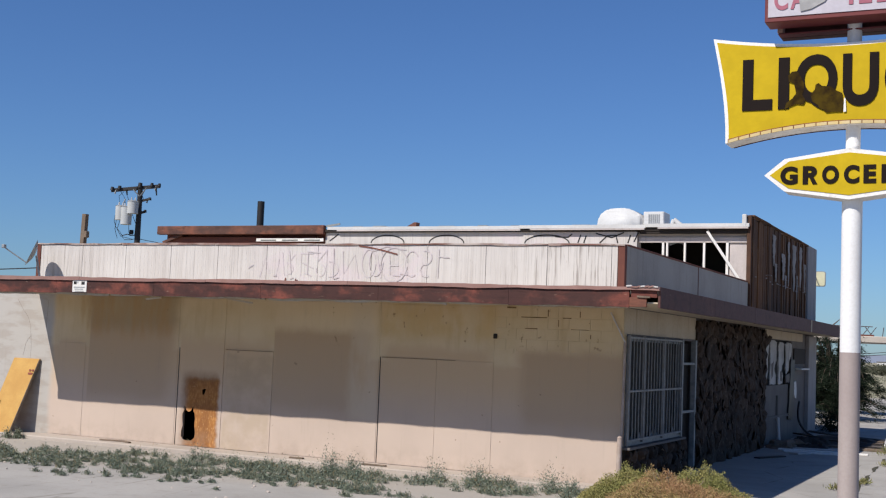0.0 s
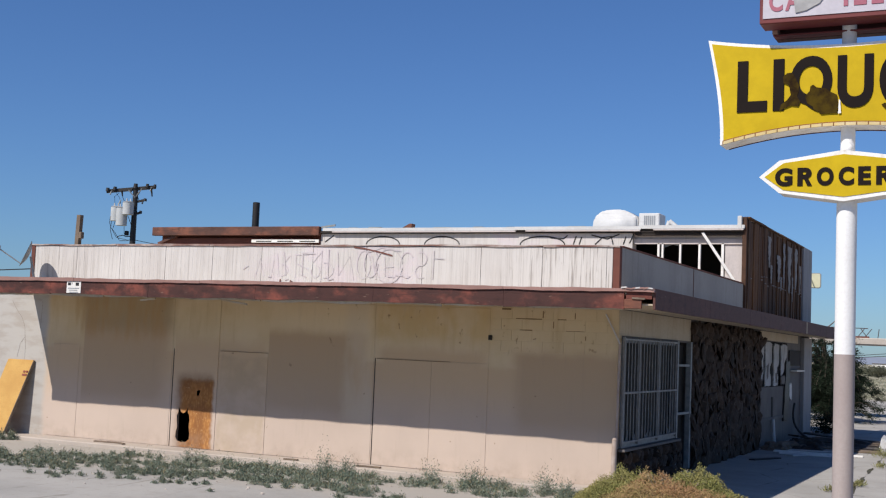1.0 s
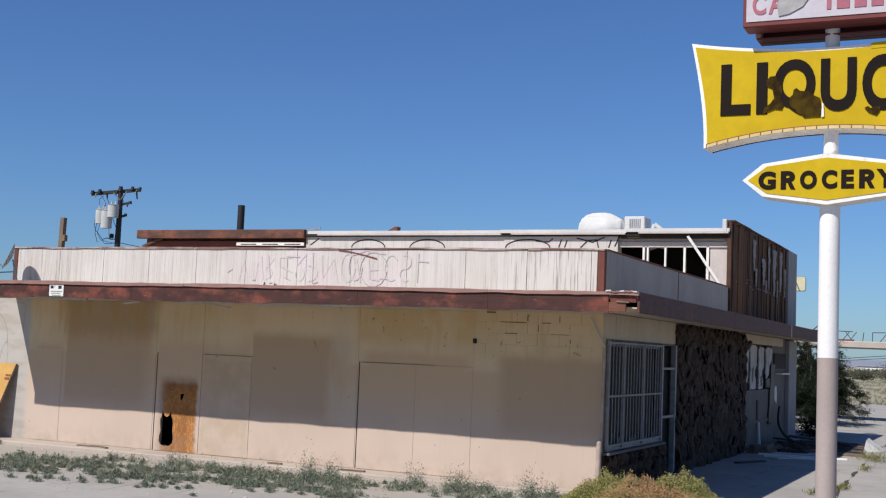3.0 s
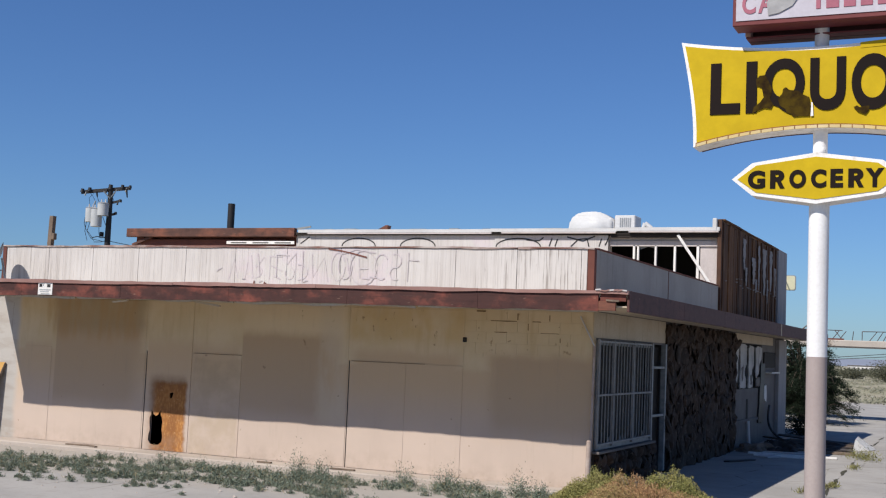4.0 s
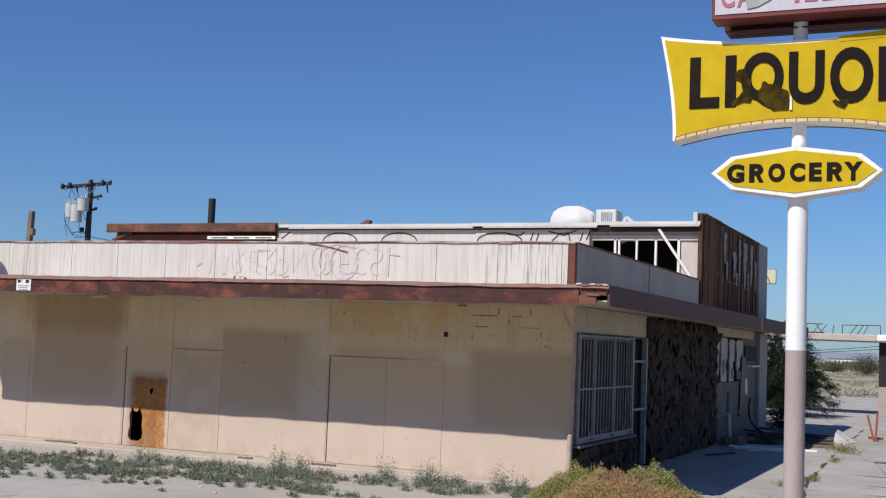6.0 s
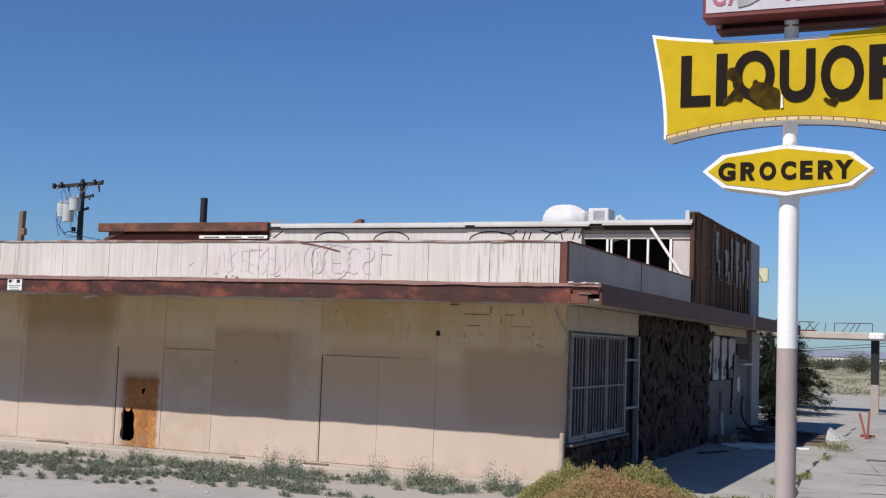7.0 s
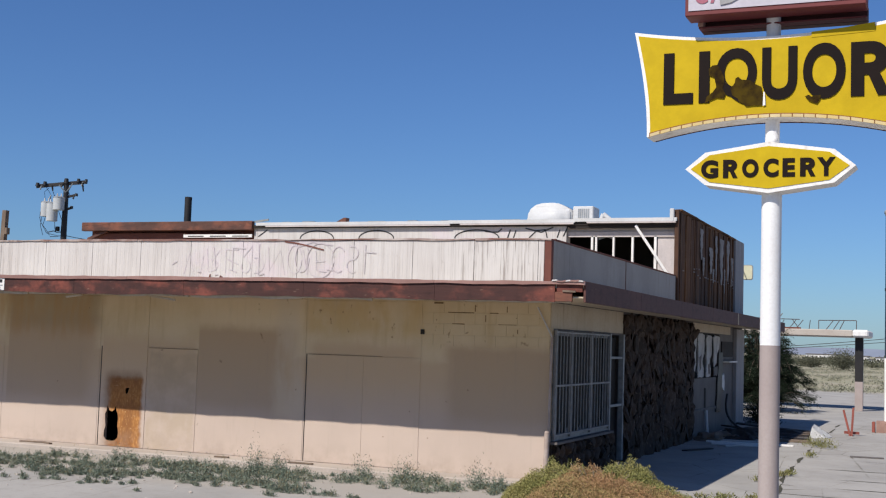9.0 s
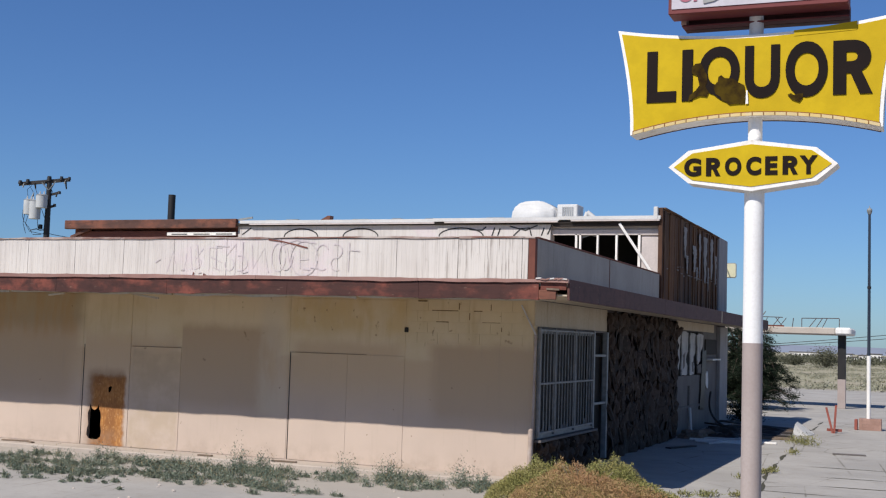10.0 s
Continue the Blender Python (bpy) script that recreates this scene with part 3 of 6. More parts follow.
def stones():
    """Rough dark stone facing, each stone of its own."""
    shapes = []
    for k in range(10):
        bm = bmesh.new()
        bmesh.ops.create_icosphere(bm, subdivisions=2, radius=0.5)
        for v in bm.verts:
            v.co *= 1 + 0.5 * noise.noise(v.co * 3 + Vector((k * 7, 0, 0))) + 0.3 * noise.noise(v.co * 8 + Vector((k * 7, 3, 0)))
        me = meshed("stone", bm, M_STONE)
        shapes.append(me)
    rng = random.Random(5)
    backing = part("backing", boxed(0.001, 0.05, 5.08, 12.58, 0.0, 3.1), M_STONE, side, "dark mortar bed of the stone facing")
    low = part("backing", boxed(0.001, 0.04, 0.12, 4.02, 0.0, 0.70), M_MORTAR, side)
    z = 0.02
    while z < 3.05:
        h = rng.uniform(0.17, 0.38)
        y = 5.05 + rng.uniform(-0.1, 0.1)
        while y < 12.5:
            w = rng.uniform(0.18, 0.58)
            ob = under(new("stone", rng.choice(shapes)), backing)
            ob.matrix_basis = Matrix.LocRotScale((0.055, min(y + w / 2, 12.25), min(z + h / 2 + rng.uniform(-0.05, 0.05), 2.97)),
                                                 Euler((rng.uniform(-0.9, 0.9), rng.uniform(-0.3, 0.3), rng.uniform(-0.3, 0.3))),
                                                 (rng.uniform(0.05, 0.15), w * rng.uniform(1.0, 1.45), h * rng.uniform(1.1, 1.7)))
            y += w
        z += h * 0.93
    for row in range(3):
        y = 0.15
        while y < 3.9:
            w = rng.uniform(0.22, 0.45)
            ob = under(new("stone", rng.choice(shapes)), low)
            ob.matrix_basis = Matrix.LocRotScale((0.06, y + w / 2, 0.13 + 0.22 * row), Euler((rng.uniform(-0.4, 0.4), 0, 0)), (rng.uniform(0.14, 0.22), w * 1.1, 0.27))
            y += w


stones()

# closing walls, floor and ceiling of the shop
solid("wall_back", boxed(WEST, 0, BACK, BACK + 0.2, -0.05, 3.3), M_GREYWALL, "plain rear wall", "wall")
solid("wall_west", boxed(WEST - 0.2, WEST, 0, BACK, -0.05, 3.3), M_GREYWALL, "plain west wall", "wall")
solid("floor", boxed(WEST, -0.2, 0.2, BACK, -0.02, 0.09), M_DARK, "near-black floor of the unlit shop", "floor")


def flat_roof():
    bm = bmesh.new()
    box(bm, -13.55, EAVE_X - 0.04, EAVE_Y + 0.045, 7.2, 3.30, 3.40)
    box(bm, WEST, EAVE_X - 0.04, 7.2, 22.6, 3.30, 3.40)
    box(bm, WEST, -13.55, 0.201, 7.2, 3.30, 3.40)
    return solid("ceiling", bm, M_CREAM, "cream boarded roof deck and soffit", "roof")


flat_roof()


def soffit():
    ob = thing("soffit", (0, 0, 3.2), "cream plywood soffit under the wide eave", "soffit", kind="structure")
    x = -13.5
    while x < 0:
        part("panel", boxed(x, min(x + 2.42, 0.12), EAVE_Y + 0.05, -0.016, 3.15, 3.175), M_CREAM, ob)
        x += 2.44
    y = EAVE_Y + 0.05
    while y < 22.4:
        part("panel", boxed(0.126, EAVE_X - 0.045, y, min(y + 2.42, 22.5), 3.15, 3.175), M_CREAM, ob)
        y += 2.44


soffit()


def fascia():
    ob = thing("fascia", (0, EAVE_Y, 3.14), "peeling red-brown wooden fascia board round the eave", "fascia", kind="structure")
    x = -13.55
    rng = random.Random(3)
    while x < 0.6:
        x1 = min(x + 2.44, 0.70)
        dz = rng.uniform(-0.012, 0.012)
        part("board", wavy(x, x1 - 0.004, EAVE_Y, EAVE_Y + 0.04, EAVE_LOW + dz, EAVE_TOP - 0.05, 0.018, 0.0, 1.0), M_FASCIA, ob)
        x = x1
    # split end at the corner
    bm = boxed(0.70, 0.98, EAVE_Y - 0.004, EAVE_Y + 0.04, EAVE_LOW + 0.0, EAVE_LOW + 0.15, 0.005)
    part("board", bm, M_BEAM, ob, "splintered end of the fascia board")
    part("board", boxed(0.72, 1.14, EAVE_Y + 0.02, EAVE_Y + 0.05, EAVE_LOW + 0.15, EAVE_TOP - 0.05, 0.004), M_FASCIA, ob)
    bm = bmesh.new()
    plank(bm, (0.83, EAVE_Y - 0.01, EAVE_LOW + 0.165), (1.04, EAVE_Y - 0.015, EAVE_LOW + 0.155), 0.028, 0.03)
    part("splinter", bm, M_OLDWOOD, ob, "bare split wood")
    rough = random.Random(6)
    for k in range(7):
        a = 0.66 + 0.07 * k
        bm = bmesh.new()
        plank(bm, (a, EAVE_Y - 0.022, EAVE_TOP - 0.005 + rough.uniform(-0.012, 0.016)), (a + 0.09, EAVE_Y - 0.026, EAVE_TOP - 0.002 + rough.uniform(-0.02, 0.022)), 0.022, 0.05)
        part("torn_flashing", bm, M_PALEWALL if k % 3 == 0 else M_DRIP, ob, "crumpled torn flashing")
    # drip edges
    x = -13.55
    while x < 1.1:
        x1 = min(x + 3.05, 1.19)
        part("drip_edge", wavy(x, x1 - 0.006, EAVE_Y - 0.03, EAVE_Y + 0.12, EAVE_TOP - 0.062 + rng.uniform(-0.004, 0.004), EAVE_TOP + rng.uniform(-0.004, 0.006), 0.014, 0.011, 3.0), M_DRIP, ob)
        x = x1
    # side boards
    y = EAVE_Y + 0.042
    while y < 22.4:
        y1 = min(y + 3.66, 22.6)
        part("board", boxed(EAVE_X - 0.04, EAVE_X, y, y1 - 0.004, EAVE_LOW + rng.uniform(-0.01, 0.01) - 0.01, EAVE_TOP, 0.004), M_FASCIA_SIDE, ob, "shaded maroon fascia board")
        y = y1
    x = -13.4
    while x < 0.5:
        part("bed_lath", wavy(x, min(x + 3.6, 0.95), EAVE_Y + 0.045, EAVE_Y + 0.085, 3.060 + rng.uniform(0, 0.012), 3.149, 0.022, 0.0, x), M_CREAM, ob)
        x += 3.65
    part("joint_strip", boxed(EAVE_X - 0.01, EAVE_X + 0.006, 12.66, 12.80, EAVE_LOW, EAVE_TOP - 0.01), M_CREAM, ob, "pale patch over a board joint")
    for a, b in (((1.05, 17.5, 3.41), (1.16, 18.2, 3.62)), ((1.1, 20.4, 3.41), (1.14, 21.4, 3.66)), ((1.0, 21.6, 3.41), (1.15, 22.2, 3.72))):
        part("stick", rodded(a, b, 0.022, 0.012, 6), M_OLDWOOD, ob, "stray stick on the eave")
    # thin loose laths hanging from the soffit
    for a, b in (((-8.95, -1.85, 3.02), (-8.6, -1.85, 3.06)), ((-7.1, -1.8, 3.07), (-6.5, -1.85, 3.0))):
        bm = bmesh.new()
        plank(bm, a, b, 0.03, 0.05)
        part("lath", bm, M_CREAM, ob, "loose pale lath hanging under the eave")


fascia()


M_CAP = fascia_paint("rusty_cap", (0.42, 0.36, 0.33), (0.20, 0.105, 0.085), 0.50)


def parapet():
    ob = solid("parapet", boxed(-13.62, -0.13, 0.006, 0.10, 3.401, 4.24), M_MORTAR, "white grooved plywood parapet with faint graffiti", "parapet")
    x = -13.50
    rng = random.Random(9)
    while x < -0.2:
        x1 = min(x + 1.197, -0.135)
        bm = bmesh.new()
        u = x
        while u < x1 - 0.02:
            w = min(0.0975, x1 - u)
            box(bm, u, u + w - 0.001, -0.010, 0.004, 3.42, 4.235)
            u += 0.1004
        box(bm, x, x1 - 0.006, -0.0085, 0.003, 3.42, 4.235)
        part("panel", bm, M_PARAPET, ob)
        x += 1.205
    part("corner_trim", boxed(-0.13, -0.005, -0.02, 0.10, 3.401, 4.26, 0.005), M_TRIM, ob, "maroon corner board")
    part("corner_trim", boxed(-13.62, -13.51, -0.02, 0.0055, 3.401, 4.26, 0.005), M_TRIM, ob, "maroon corner board")
    x = -13.64
    while x < 0:
        x1 = min(x + 2.44, 0.0)
        part("cap", wavy(x, x1 - 0.01, -0.035, 0.13, 4.236 + rng.uniform(0, 0.006), 4.264 + rng.uniform(0, 0.012), 0.014, 0.016, x), M_CAP, ob, "rusty cap flashing")
        x = x1
    part("side_panel", boxed(-0.10, -0.004, 0.102, 10.31, 3.401, 4.24), M_SIDEPAR, ob, "side of the white parapet, shade put into its grey colour")
    part("cap", boxed(-0.12, 0.015, 0.13, 10.30, 4.242, 4.272, 0.006), M_TRIM, ob, "dark cap flashing")
    part("seam_strip", boxed(-0.003, 0.004, 5.2, 5.23, 3.42, 4.24), M_TRIM, ob)
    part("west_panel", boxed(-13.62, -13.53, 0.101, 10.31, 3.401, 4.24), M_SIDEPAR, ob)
    return ob


par = parapet()


def scrawl(name, strokes, y, thick, material, parent, label):
    """Sprayed lines as thin ribbons just proud of a wall that looks along -y."""
    cu = bmesh.new()
    for lift, pts in enumerate(strokes):
        prev = None
        for i, (x, z) in enumerate(pts):
            a = pts[max(i - 1, 0)]
            b = pts[min(i + 1, len(pts) - 1)]
            d = Vector((b[0] - a[0], b[1] - a[1]))
            d = Vector((-d.y, d.x)).normalized() * thick / 2 if d.length else Vector((0, thick / 2))
            pair = (cu.verts.new((x + d.x, y - lift * 0.0003, z + d.y)), cu.verts.new((x - d.x, y - lift * 0.0003, z - d.y)))
            if prev:
                cu.faces.new((prev[0], prev[1], pair[1], pair[0]))
            prev = pair
    return part(name, cu, material, parent, label)


def arc(cx, cz, rx, rz, a0, a1, n=14):
    return [(cx + rx * math.cos(radians(a0 + (a1 - a0) * i / n)), cz + rz * math.sin(radians(a0 + (a1 - a0) * i / n))) for i in range(n + 1)]


M_FAINT = plain("faded_pink_spray", (0.49, 0.42, 0.45), (0.55, 0.515, 0.50), 4, fine=9, vary=0)
M_FAINTGREY = plain("faded_grey_spray", (0.44, 0.39, 0.40), (0.54, 0.50, 0.49), 4, fine=9, vary=0)
faint = [[(-7.62, 4.14), (-7.52, 3.76), (-7.36, 4.12)], [(-7.22, 4.12), (-7.20, 3.78)], [(-7.05, 4.10), (-7.07, 3.66)], arc(-7.0, 3.98, 0.16, 0.12, 90, -90), [(-6.95, 3.86), (-6.76, 3.66)],
         [(-6.62, 4.10), (-6.65, 3.68)], [(-6.62, 4.10), (-6.36, 4.08)], [(-6.63, 3.90), (-6.42, 3.92)], [(-6.65, 3.68), (-6.34, 3.70)], arc(-6.2, 4.0, 0.1, 0.12, 200, -60), [(-6.28, 3.86), (-6.1, 3.66)],
         [(-6.04, 4.16), (-6.06, 3.60)], arc(-6.0, 3.98, 0.2, 0.15, 95, -95), [(-5.72, 3.62), (-5.66, 4.12), (-5.46, 3.64), (-5.38, 4.14)], arc(-5.12, 3.86, 0.15, 0.27, 0, 340),
         [(-4.93, 3.70), (-4.86, 4.12)], [(-4.60, 4.10), (-4.66, 3.70)], [(-4.62, 4.08), (-4.38, 4.06)], [(-4.64, 3.90), (-4.44, 3.90)], arc(-4.18, 3.86, 0.15, 0.24, 60, 320), arc(-3.88, 3.98, 0.12, 0.12, 60, 250),
         arc(-3.9, 3.74, 0.13, 0.13, 100, -110), [(-7.9, 3.95), (-7.75, 3.90)], [(-5.0, 3.60), (-4.7, 3.55), (-4.3, 3.58)]]
shake = random.Random(12)
faint = [[(x + shake.uniform(-0.05, 0.05), z + shake.uniform(-0.05, 0.05)) for x, z in stroke] if len(stroke) < 5 else stroke for stroke in faint]
faint = [[(x, 7.74 - z) for x, z in stroke] for stroke in faint]
faint += [[(x + 0.16, z + 0.03) for x, z in stroke] for stroke in faint[2:18:3]]
scrawl("graffiti", faint, -0.0135, 0.020, M_FAINT, par, "faint pink spray-paint scrawl")
scrawl("graffiti", [arc(-4.57, 3.86, 0.29, 0.33, 10, 355), [(-3.62, 4.16), (-3.63, 3.62)], [(-3.62, 4.02), (-3.40, 4.0)], [(-7.30, 3.62), (-7.22, 3.62)], [(-6.9, 3.56), (-6.82, 3.58)], [(-5.9, 3.57), (-5.78, 3.6)]],
       -0.0215, 0.018, M_FAINTGREY, par, "faint grey spray-paint scrawl")
scrawl("graffiti", [[(-5.35, 4.22), (-5.1, 4.19), (-4.8, 4.13), (-4.5, 4.06)], [(-7.02, 3.50), (-7.0, 3.58)], [(-6.78, 3.48), (-6.76, 3.56)], [(-6.74, 3.50), (-6.72, 3.54)]], -0.024, 0.026, M_TRIM, par, "dark drips of paint")
M_CRACKLINE = plain("hairline_crack", (0.22, 0.18, 0.15), (0.17, 0.14, 0.12), 4)
scrawl("crack", [[(-14.1, 3.0), (-13.95, 2.8), (-13.78, 2.63), (-13.68, 2.42), (-13.65, 2.2), (-13.62, 1.95), (-13.63, 1.7)], [(-13.65, 2.2), (-13.78, 2.05), (-13.85, 1.75)], [(-13.2, 3.0), (-13.22, 2.4)]],
       -0.002, 0.006, M_CRACKLINE, front, "thin crack in the plaster")

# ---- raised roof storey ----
# scale whose fixed point is the camera's eye, near (6.34, -20.3, 2.42)
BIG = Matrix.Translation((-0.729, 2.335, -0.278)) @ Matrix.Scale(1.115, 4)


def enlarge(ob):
    """The roof storey is laid out at nine tenths; this scales it and what stands on it about the camera's eye, so it
    keeps its fit to the view.
    """
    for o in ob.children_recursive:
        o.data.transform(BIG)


M_CLEREND = streaked("grey_clerestory_end", (0.52, 0.465, 0.445), (0.465, 0.415, 0.40), (0.28, 0.24, 0.22))


def upper_storey():
    ob = thing("clerestory", (-6, 7.2, 3.4), "raised white clerestory with broken windows and graffiti", "clerestory", kind="structure")
    part("wall", boxed(-10.55, -1.98, 7.24, 7.57, 3.30, 5.22), M_PARAPET, ob, "sunlit white wall with graffiti")
    part("wall", boxed(-16.0, -10.551, 7.45, 7.57, 3.30, 5.22), M_TRIM, ob, "dark red wall under the beam")
    bm = bmesh.new()
    box(bm, -1.979, 0.18, 7.37, 7.57, 3.30, 4.18)
    box(bm, -1.979, 0.18, 7.37, 7.57, 5.0, 5.22)
    part("window_wall", bm, M_CLEREND, ob, "grey streaked wall round the broken windows")
    part("end_wall", boxed(0.1805, 0.64, 7.37, 7.57, 3.30, 5.22), M_CLEREND, ob, "grey streaked end of the wall")
    for x, w in ((-1.40, 0.05), (-1.30, 0.045), (-0.88, 0.045), (-0.43, 0.05), (0.10, 0.06)):
        part("mullion", boxed(x, x + w, 7.33, 7.40, 4.18, 5.0, 0.004), M_WHITE, ob)
    part("head", boxed(-1.97, 0.66, 7.33, 7.365, 4.97, 5.10, 0.004), M_CLEREND, ob)
    part("sill", boxed(-1.97, 0.22, 7.32, 7.365, 4.12, 4.18, 0.004), M_WHITE, ob)
    for pts in ([(-0.42, 4.18), (-0.30, 4.18), (-0.36, 4.31), (-0.40, 4.36)], [(-1.25, 5.0), (-1.25, 4.90), (-1.05, 4.97), (-0.90, 4.93), (-0.90, 5.0)], [(0.10, 4.18), (0.0, 4.18), (0.09, 4.27)]):
        part("shard", slab(pts, 7.42, 7.425), M_GALV, ob, "broken glass left in the frame")
    part("interior_wall", boxed(-3, 0.6, 9.8, 9.9, 3.41, 5.2), M_DARK, ob, "near-black wall for the unlit room behind the broken windows")
    bm = bmesh.new()
    box(bm, -16.1, 0.62, 7.16, 16.4, 5.23, 5.30)
    part("roof", bm, M_MORTAR, ob, "dark roof deck")
    part("roof", boxed(-10.3, 0.6, 7.23, 16.3, 5.302, 5.37), M_ROOFWHITE, ob, "white coated roof membrane")
    # white roof edge in lengths that do not quite line up
    for x0, x1, dz, dy in ((-10.45, -4.9, 0.0, 0.0), (-4.95, -1.75, 0.01, -0.02), (-1.75, 0.66, 0.03, -0.03)):
        bm = bmesh.new()
        box(bm, x0, x1, 7.14 + dy, 7.22, 5.285 + dz, 5.365 + dz)
        part("drip_strip", boxed(x0 + 0.3, x1 - 0.02, 7.12 + dy, 7.16, 5.245 + dz, 5.280 + dz), M_CLEREND, ob, "grey drip strip")
        part("edge_flashing", bm, M_ROOFWHITE, ob, "white metal roof edge")
    bm = bmesh.new()
    plank(bm, (-10.5, 7.16, 5.385), (-10.08, 7.16, 5.44), 0.05, 0.03)
    part("edge_flashing", bm, M_GALV, ob, "bent loose end of the flashing")
    # added dark strip that draws the shadow band under the roof edge
    part("eave_board", boxed(-1.9, 0.62, 7.18, 7.32, 5.17, 5.225), M_MORTAR, ob, "dark strip added for the shadow under the roof edge")
    part("beam", boxed(-16.1, -10.55, 7.1, 7.25, 5.17, 5.41, 0.01), M_BEAM, ob, "rust-red timber roof beam")
    part("beam", boxed(-15.7, -10.9, 7.3, 7.42, 4.93, 5.12, 0.01), M_TRIM, ob, "dark red lower beam")
    bm = bmesh.new()
    plank(bm, (-15.95, 7.23, 4.95), (-15.3, 7.23, 5.18), 0.07, 0.08)
    part("brace", bm, M_BEAM, ob)
    bm = bmesh.new()
    plank(bm, (-0.30, 7.16, 5.22), (0.42, 7.33, 4.12), 0.06, 0.03)
    part("hanging_strip", bm, M_WHITE, ob, "white metal strip hanging off the roof edge")
    part("chip", slab([(-8.25, 5.371), (-7.95, 5.371), (-7.93, 5.50), (-8.0, 5.50)], 7.4, 7.6), M_BEAM, ob, "broken timber on the roof")
    black = []
    for cx, w in ((-8.67, 0.98), (-6.97, 0.98), (-4.25, 1.16)):
        black.append(arc(cx, 4.94, w / 2, 0.205, 0, 180))
    black += [[(-3.45, 4.95), (-3.38, 5.15)], [(-3.3, 4.95), (-3.24, 5.13)], [(-2.2, 4.95), (-2.14, 5.14)], [(-10.42, 5.0), (-10.15, 5.18)], [(-4.04, 5.11), (-3.85, 5.09), (-3.7, 5.09), (-3.6, 5.17)], [(-3.0, 5.18), (-2.6, 5.08), (-2.3, 5.2)], [(-2.05, 4.98), (-1.95, 5.2)], [(-2.9, 4.95), (-2.72, 5.12), (-2.5, 5.14), (-2.45, 4.95)]]
    scrawl("graffiti", black, 7.236, 0.030, M_BLACK, ob, "black sprayed graffiti lines")
    strip = part("cross_piece", boxed(-12.75, -10.6, 7.20, 7.235, 4.98, 5.065, 0.004), M_WHITE, ob, "white slotted board under the beam")
    for x in (-12.6, -11.9, -11.2):
        part("slot", boxed(x, x + 0.5, 7.194, 7.21, 5.005, 5.03), M_DARK, strip)
    for i, x in enumerate((-9.7, -9.1, -7.2, -6.1, -5.2, -3.6, -2.9, -1.2)):
        part("membrane_lap", boxed(x, x + 0.25 + 0.1 * (i % 3), 7.2, 7.5, 5.366, 5.385 + 0.008 * (i % 2), 0.004), M_GALV, ob, "lifted lap of the roof coating")
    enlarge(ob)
    return ob


upper_storey()


def brown_side():
    ob = thing("sign_wall", (0.02, 15, 3.41), "tall wall of weathered brown boards with torn grey paper", "wall", kind="structure")
    part("backing", boxed(0.645, 0.668, 7.28, 16.35, 3.303, 5.54), M_MORTAR, ob)
    rng = random.Random(11)
    y = 7.30
    while y < 14.75:
        w = rng.choice((0.10, 0.145, 0.19, 0.24, 0.33))
        d = rng.uniform(0.008, 0.06)
        part("board", boxed(0.67, 0.67 + d, y, min(y + w - rng.uniform(0.006, 0.03), 14.8), 3.303 + rng.uniform(0, 0.03), 5.55 - rng.uniform(0, 0.05), 0.004), M_BROWN, ob)
        y += w
    for y, z0, z1, w in ((9.75, 4.62, 5.38, 0.55), (10.05, 4.25, 4.7, 0.4), (11.05, 4.35, 5.02, 0.7), (11.8, 4.25, 5.40, 0.42), (12.6, 4.15, 5.38, 0.75), (13.6, 4.3, 5.42, 0.6), (14.3, 4.2, 5.0, 0.4), (11.4, 4.15, 4.5, 0.35), (13.1, 3.95, 4.6, 0.3)):
        n = 14
        wide = [0.25 + 0.75 * (i / n) ** 0.6 for i in range(n + 1)]
        pts = [(y - w * rng.uniform(0.2, 0.5) * wide[i], z0 + (z1 - z0) * i / n) for i in range(n + 1)]
        pts += [(y + w * rng.uniform(0.2, 0.5) * wide[i], z0 + (z1 - z0) * i / n) for i in range(n, -1, -1)]
        bm = slab(pts, -0.738, -0.732)
        bmesh.ops.rotate(bm, cent=(0, 0, 0), matrix=Matrix.Rotation(radians(90), 3, "Z"), verts=bm.verts[:])
        part("torn_paper", bm, M_PAPER, ob, "torn strip of greyish paper")
    for i in range(26):
        y, z = rng.uniform(7.4, 14.6), rng.choice((4.18, 4.35, 4.22)) + rng.uniform(-0.03, 0.03)
        part("clip", boxed(0.725, 0.745, y, y + rng.uniform(0.05, 0.14), z, z + 0.022), M_PAPER, ob)
    part("corner_post", boxed(0.60, 0.70, 7.18, 7.29, 3.303, 5.58, 0.008), M_POST, ob, "dark brown corner post")
    part("corner_cap", boxed(0.50, 0.60, 7.10, 7.28, 5.30, 5.60, 0.015), M_ROOFWHITE, ob, "white bent flashing at the corner")
    y = 7.30
    while y < 14.8:
        y1 = min(y + rng.uniform(0.8, 1.6), 14.85)
        part("cap", boxed(0.60, 0.75, y, y1 - 0.01, 5.55 + rng.uniform(0, 0.012), 5.585 + rng.uniform(0, 0.018), 0.006), M_BROWN, ob, "dark cap strip")
        y = y1
    part("pilaster", boxed(0.60, 0.74, 14.87, 16.35, 3.303, 5.60, 0.01), M_PIER, ob, "pale plaster end of the sign wall")
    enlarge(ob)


brown_side()

lamp = thing("light_box", (0.07, 21.5, 4.82), "small yellowed light box on an arm behind the sign wall", "lamp")


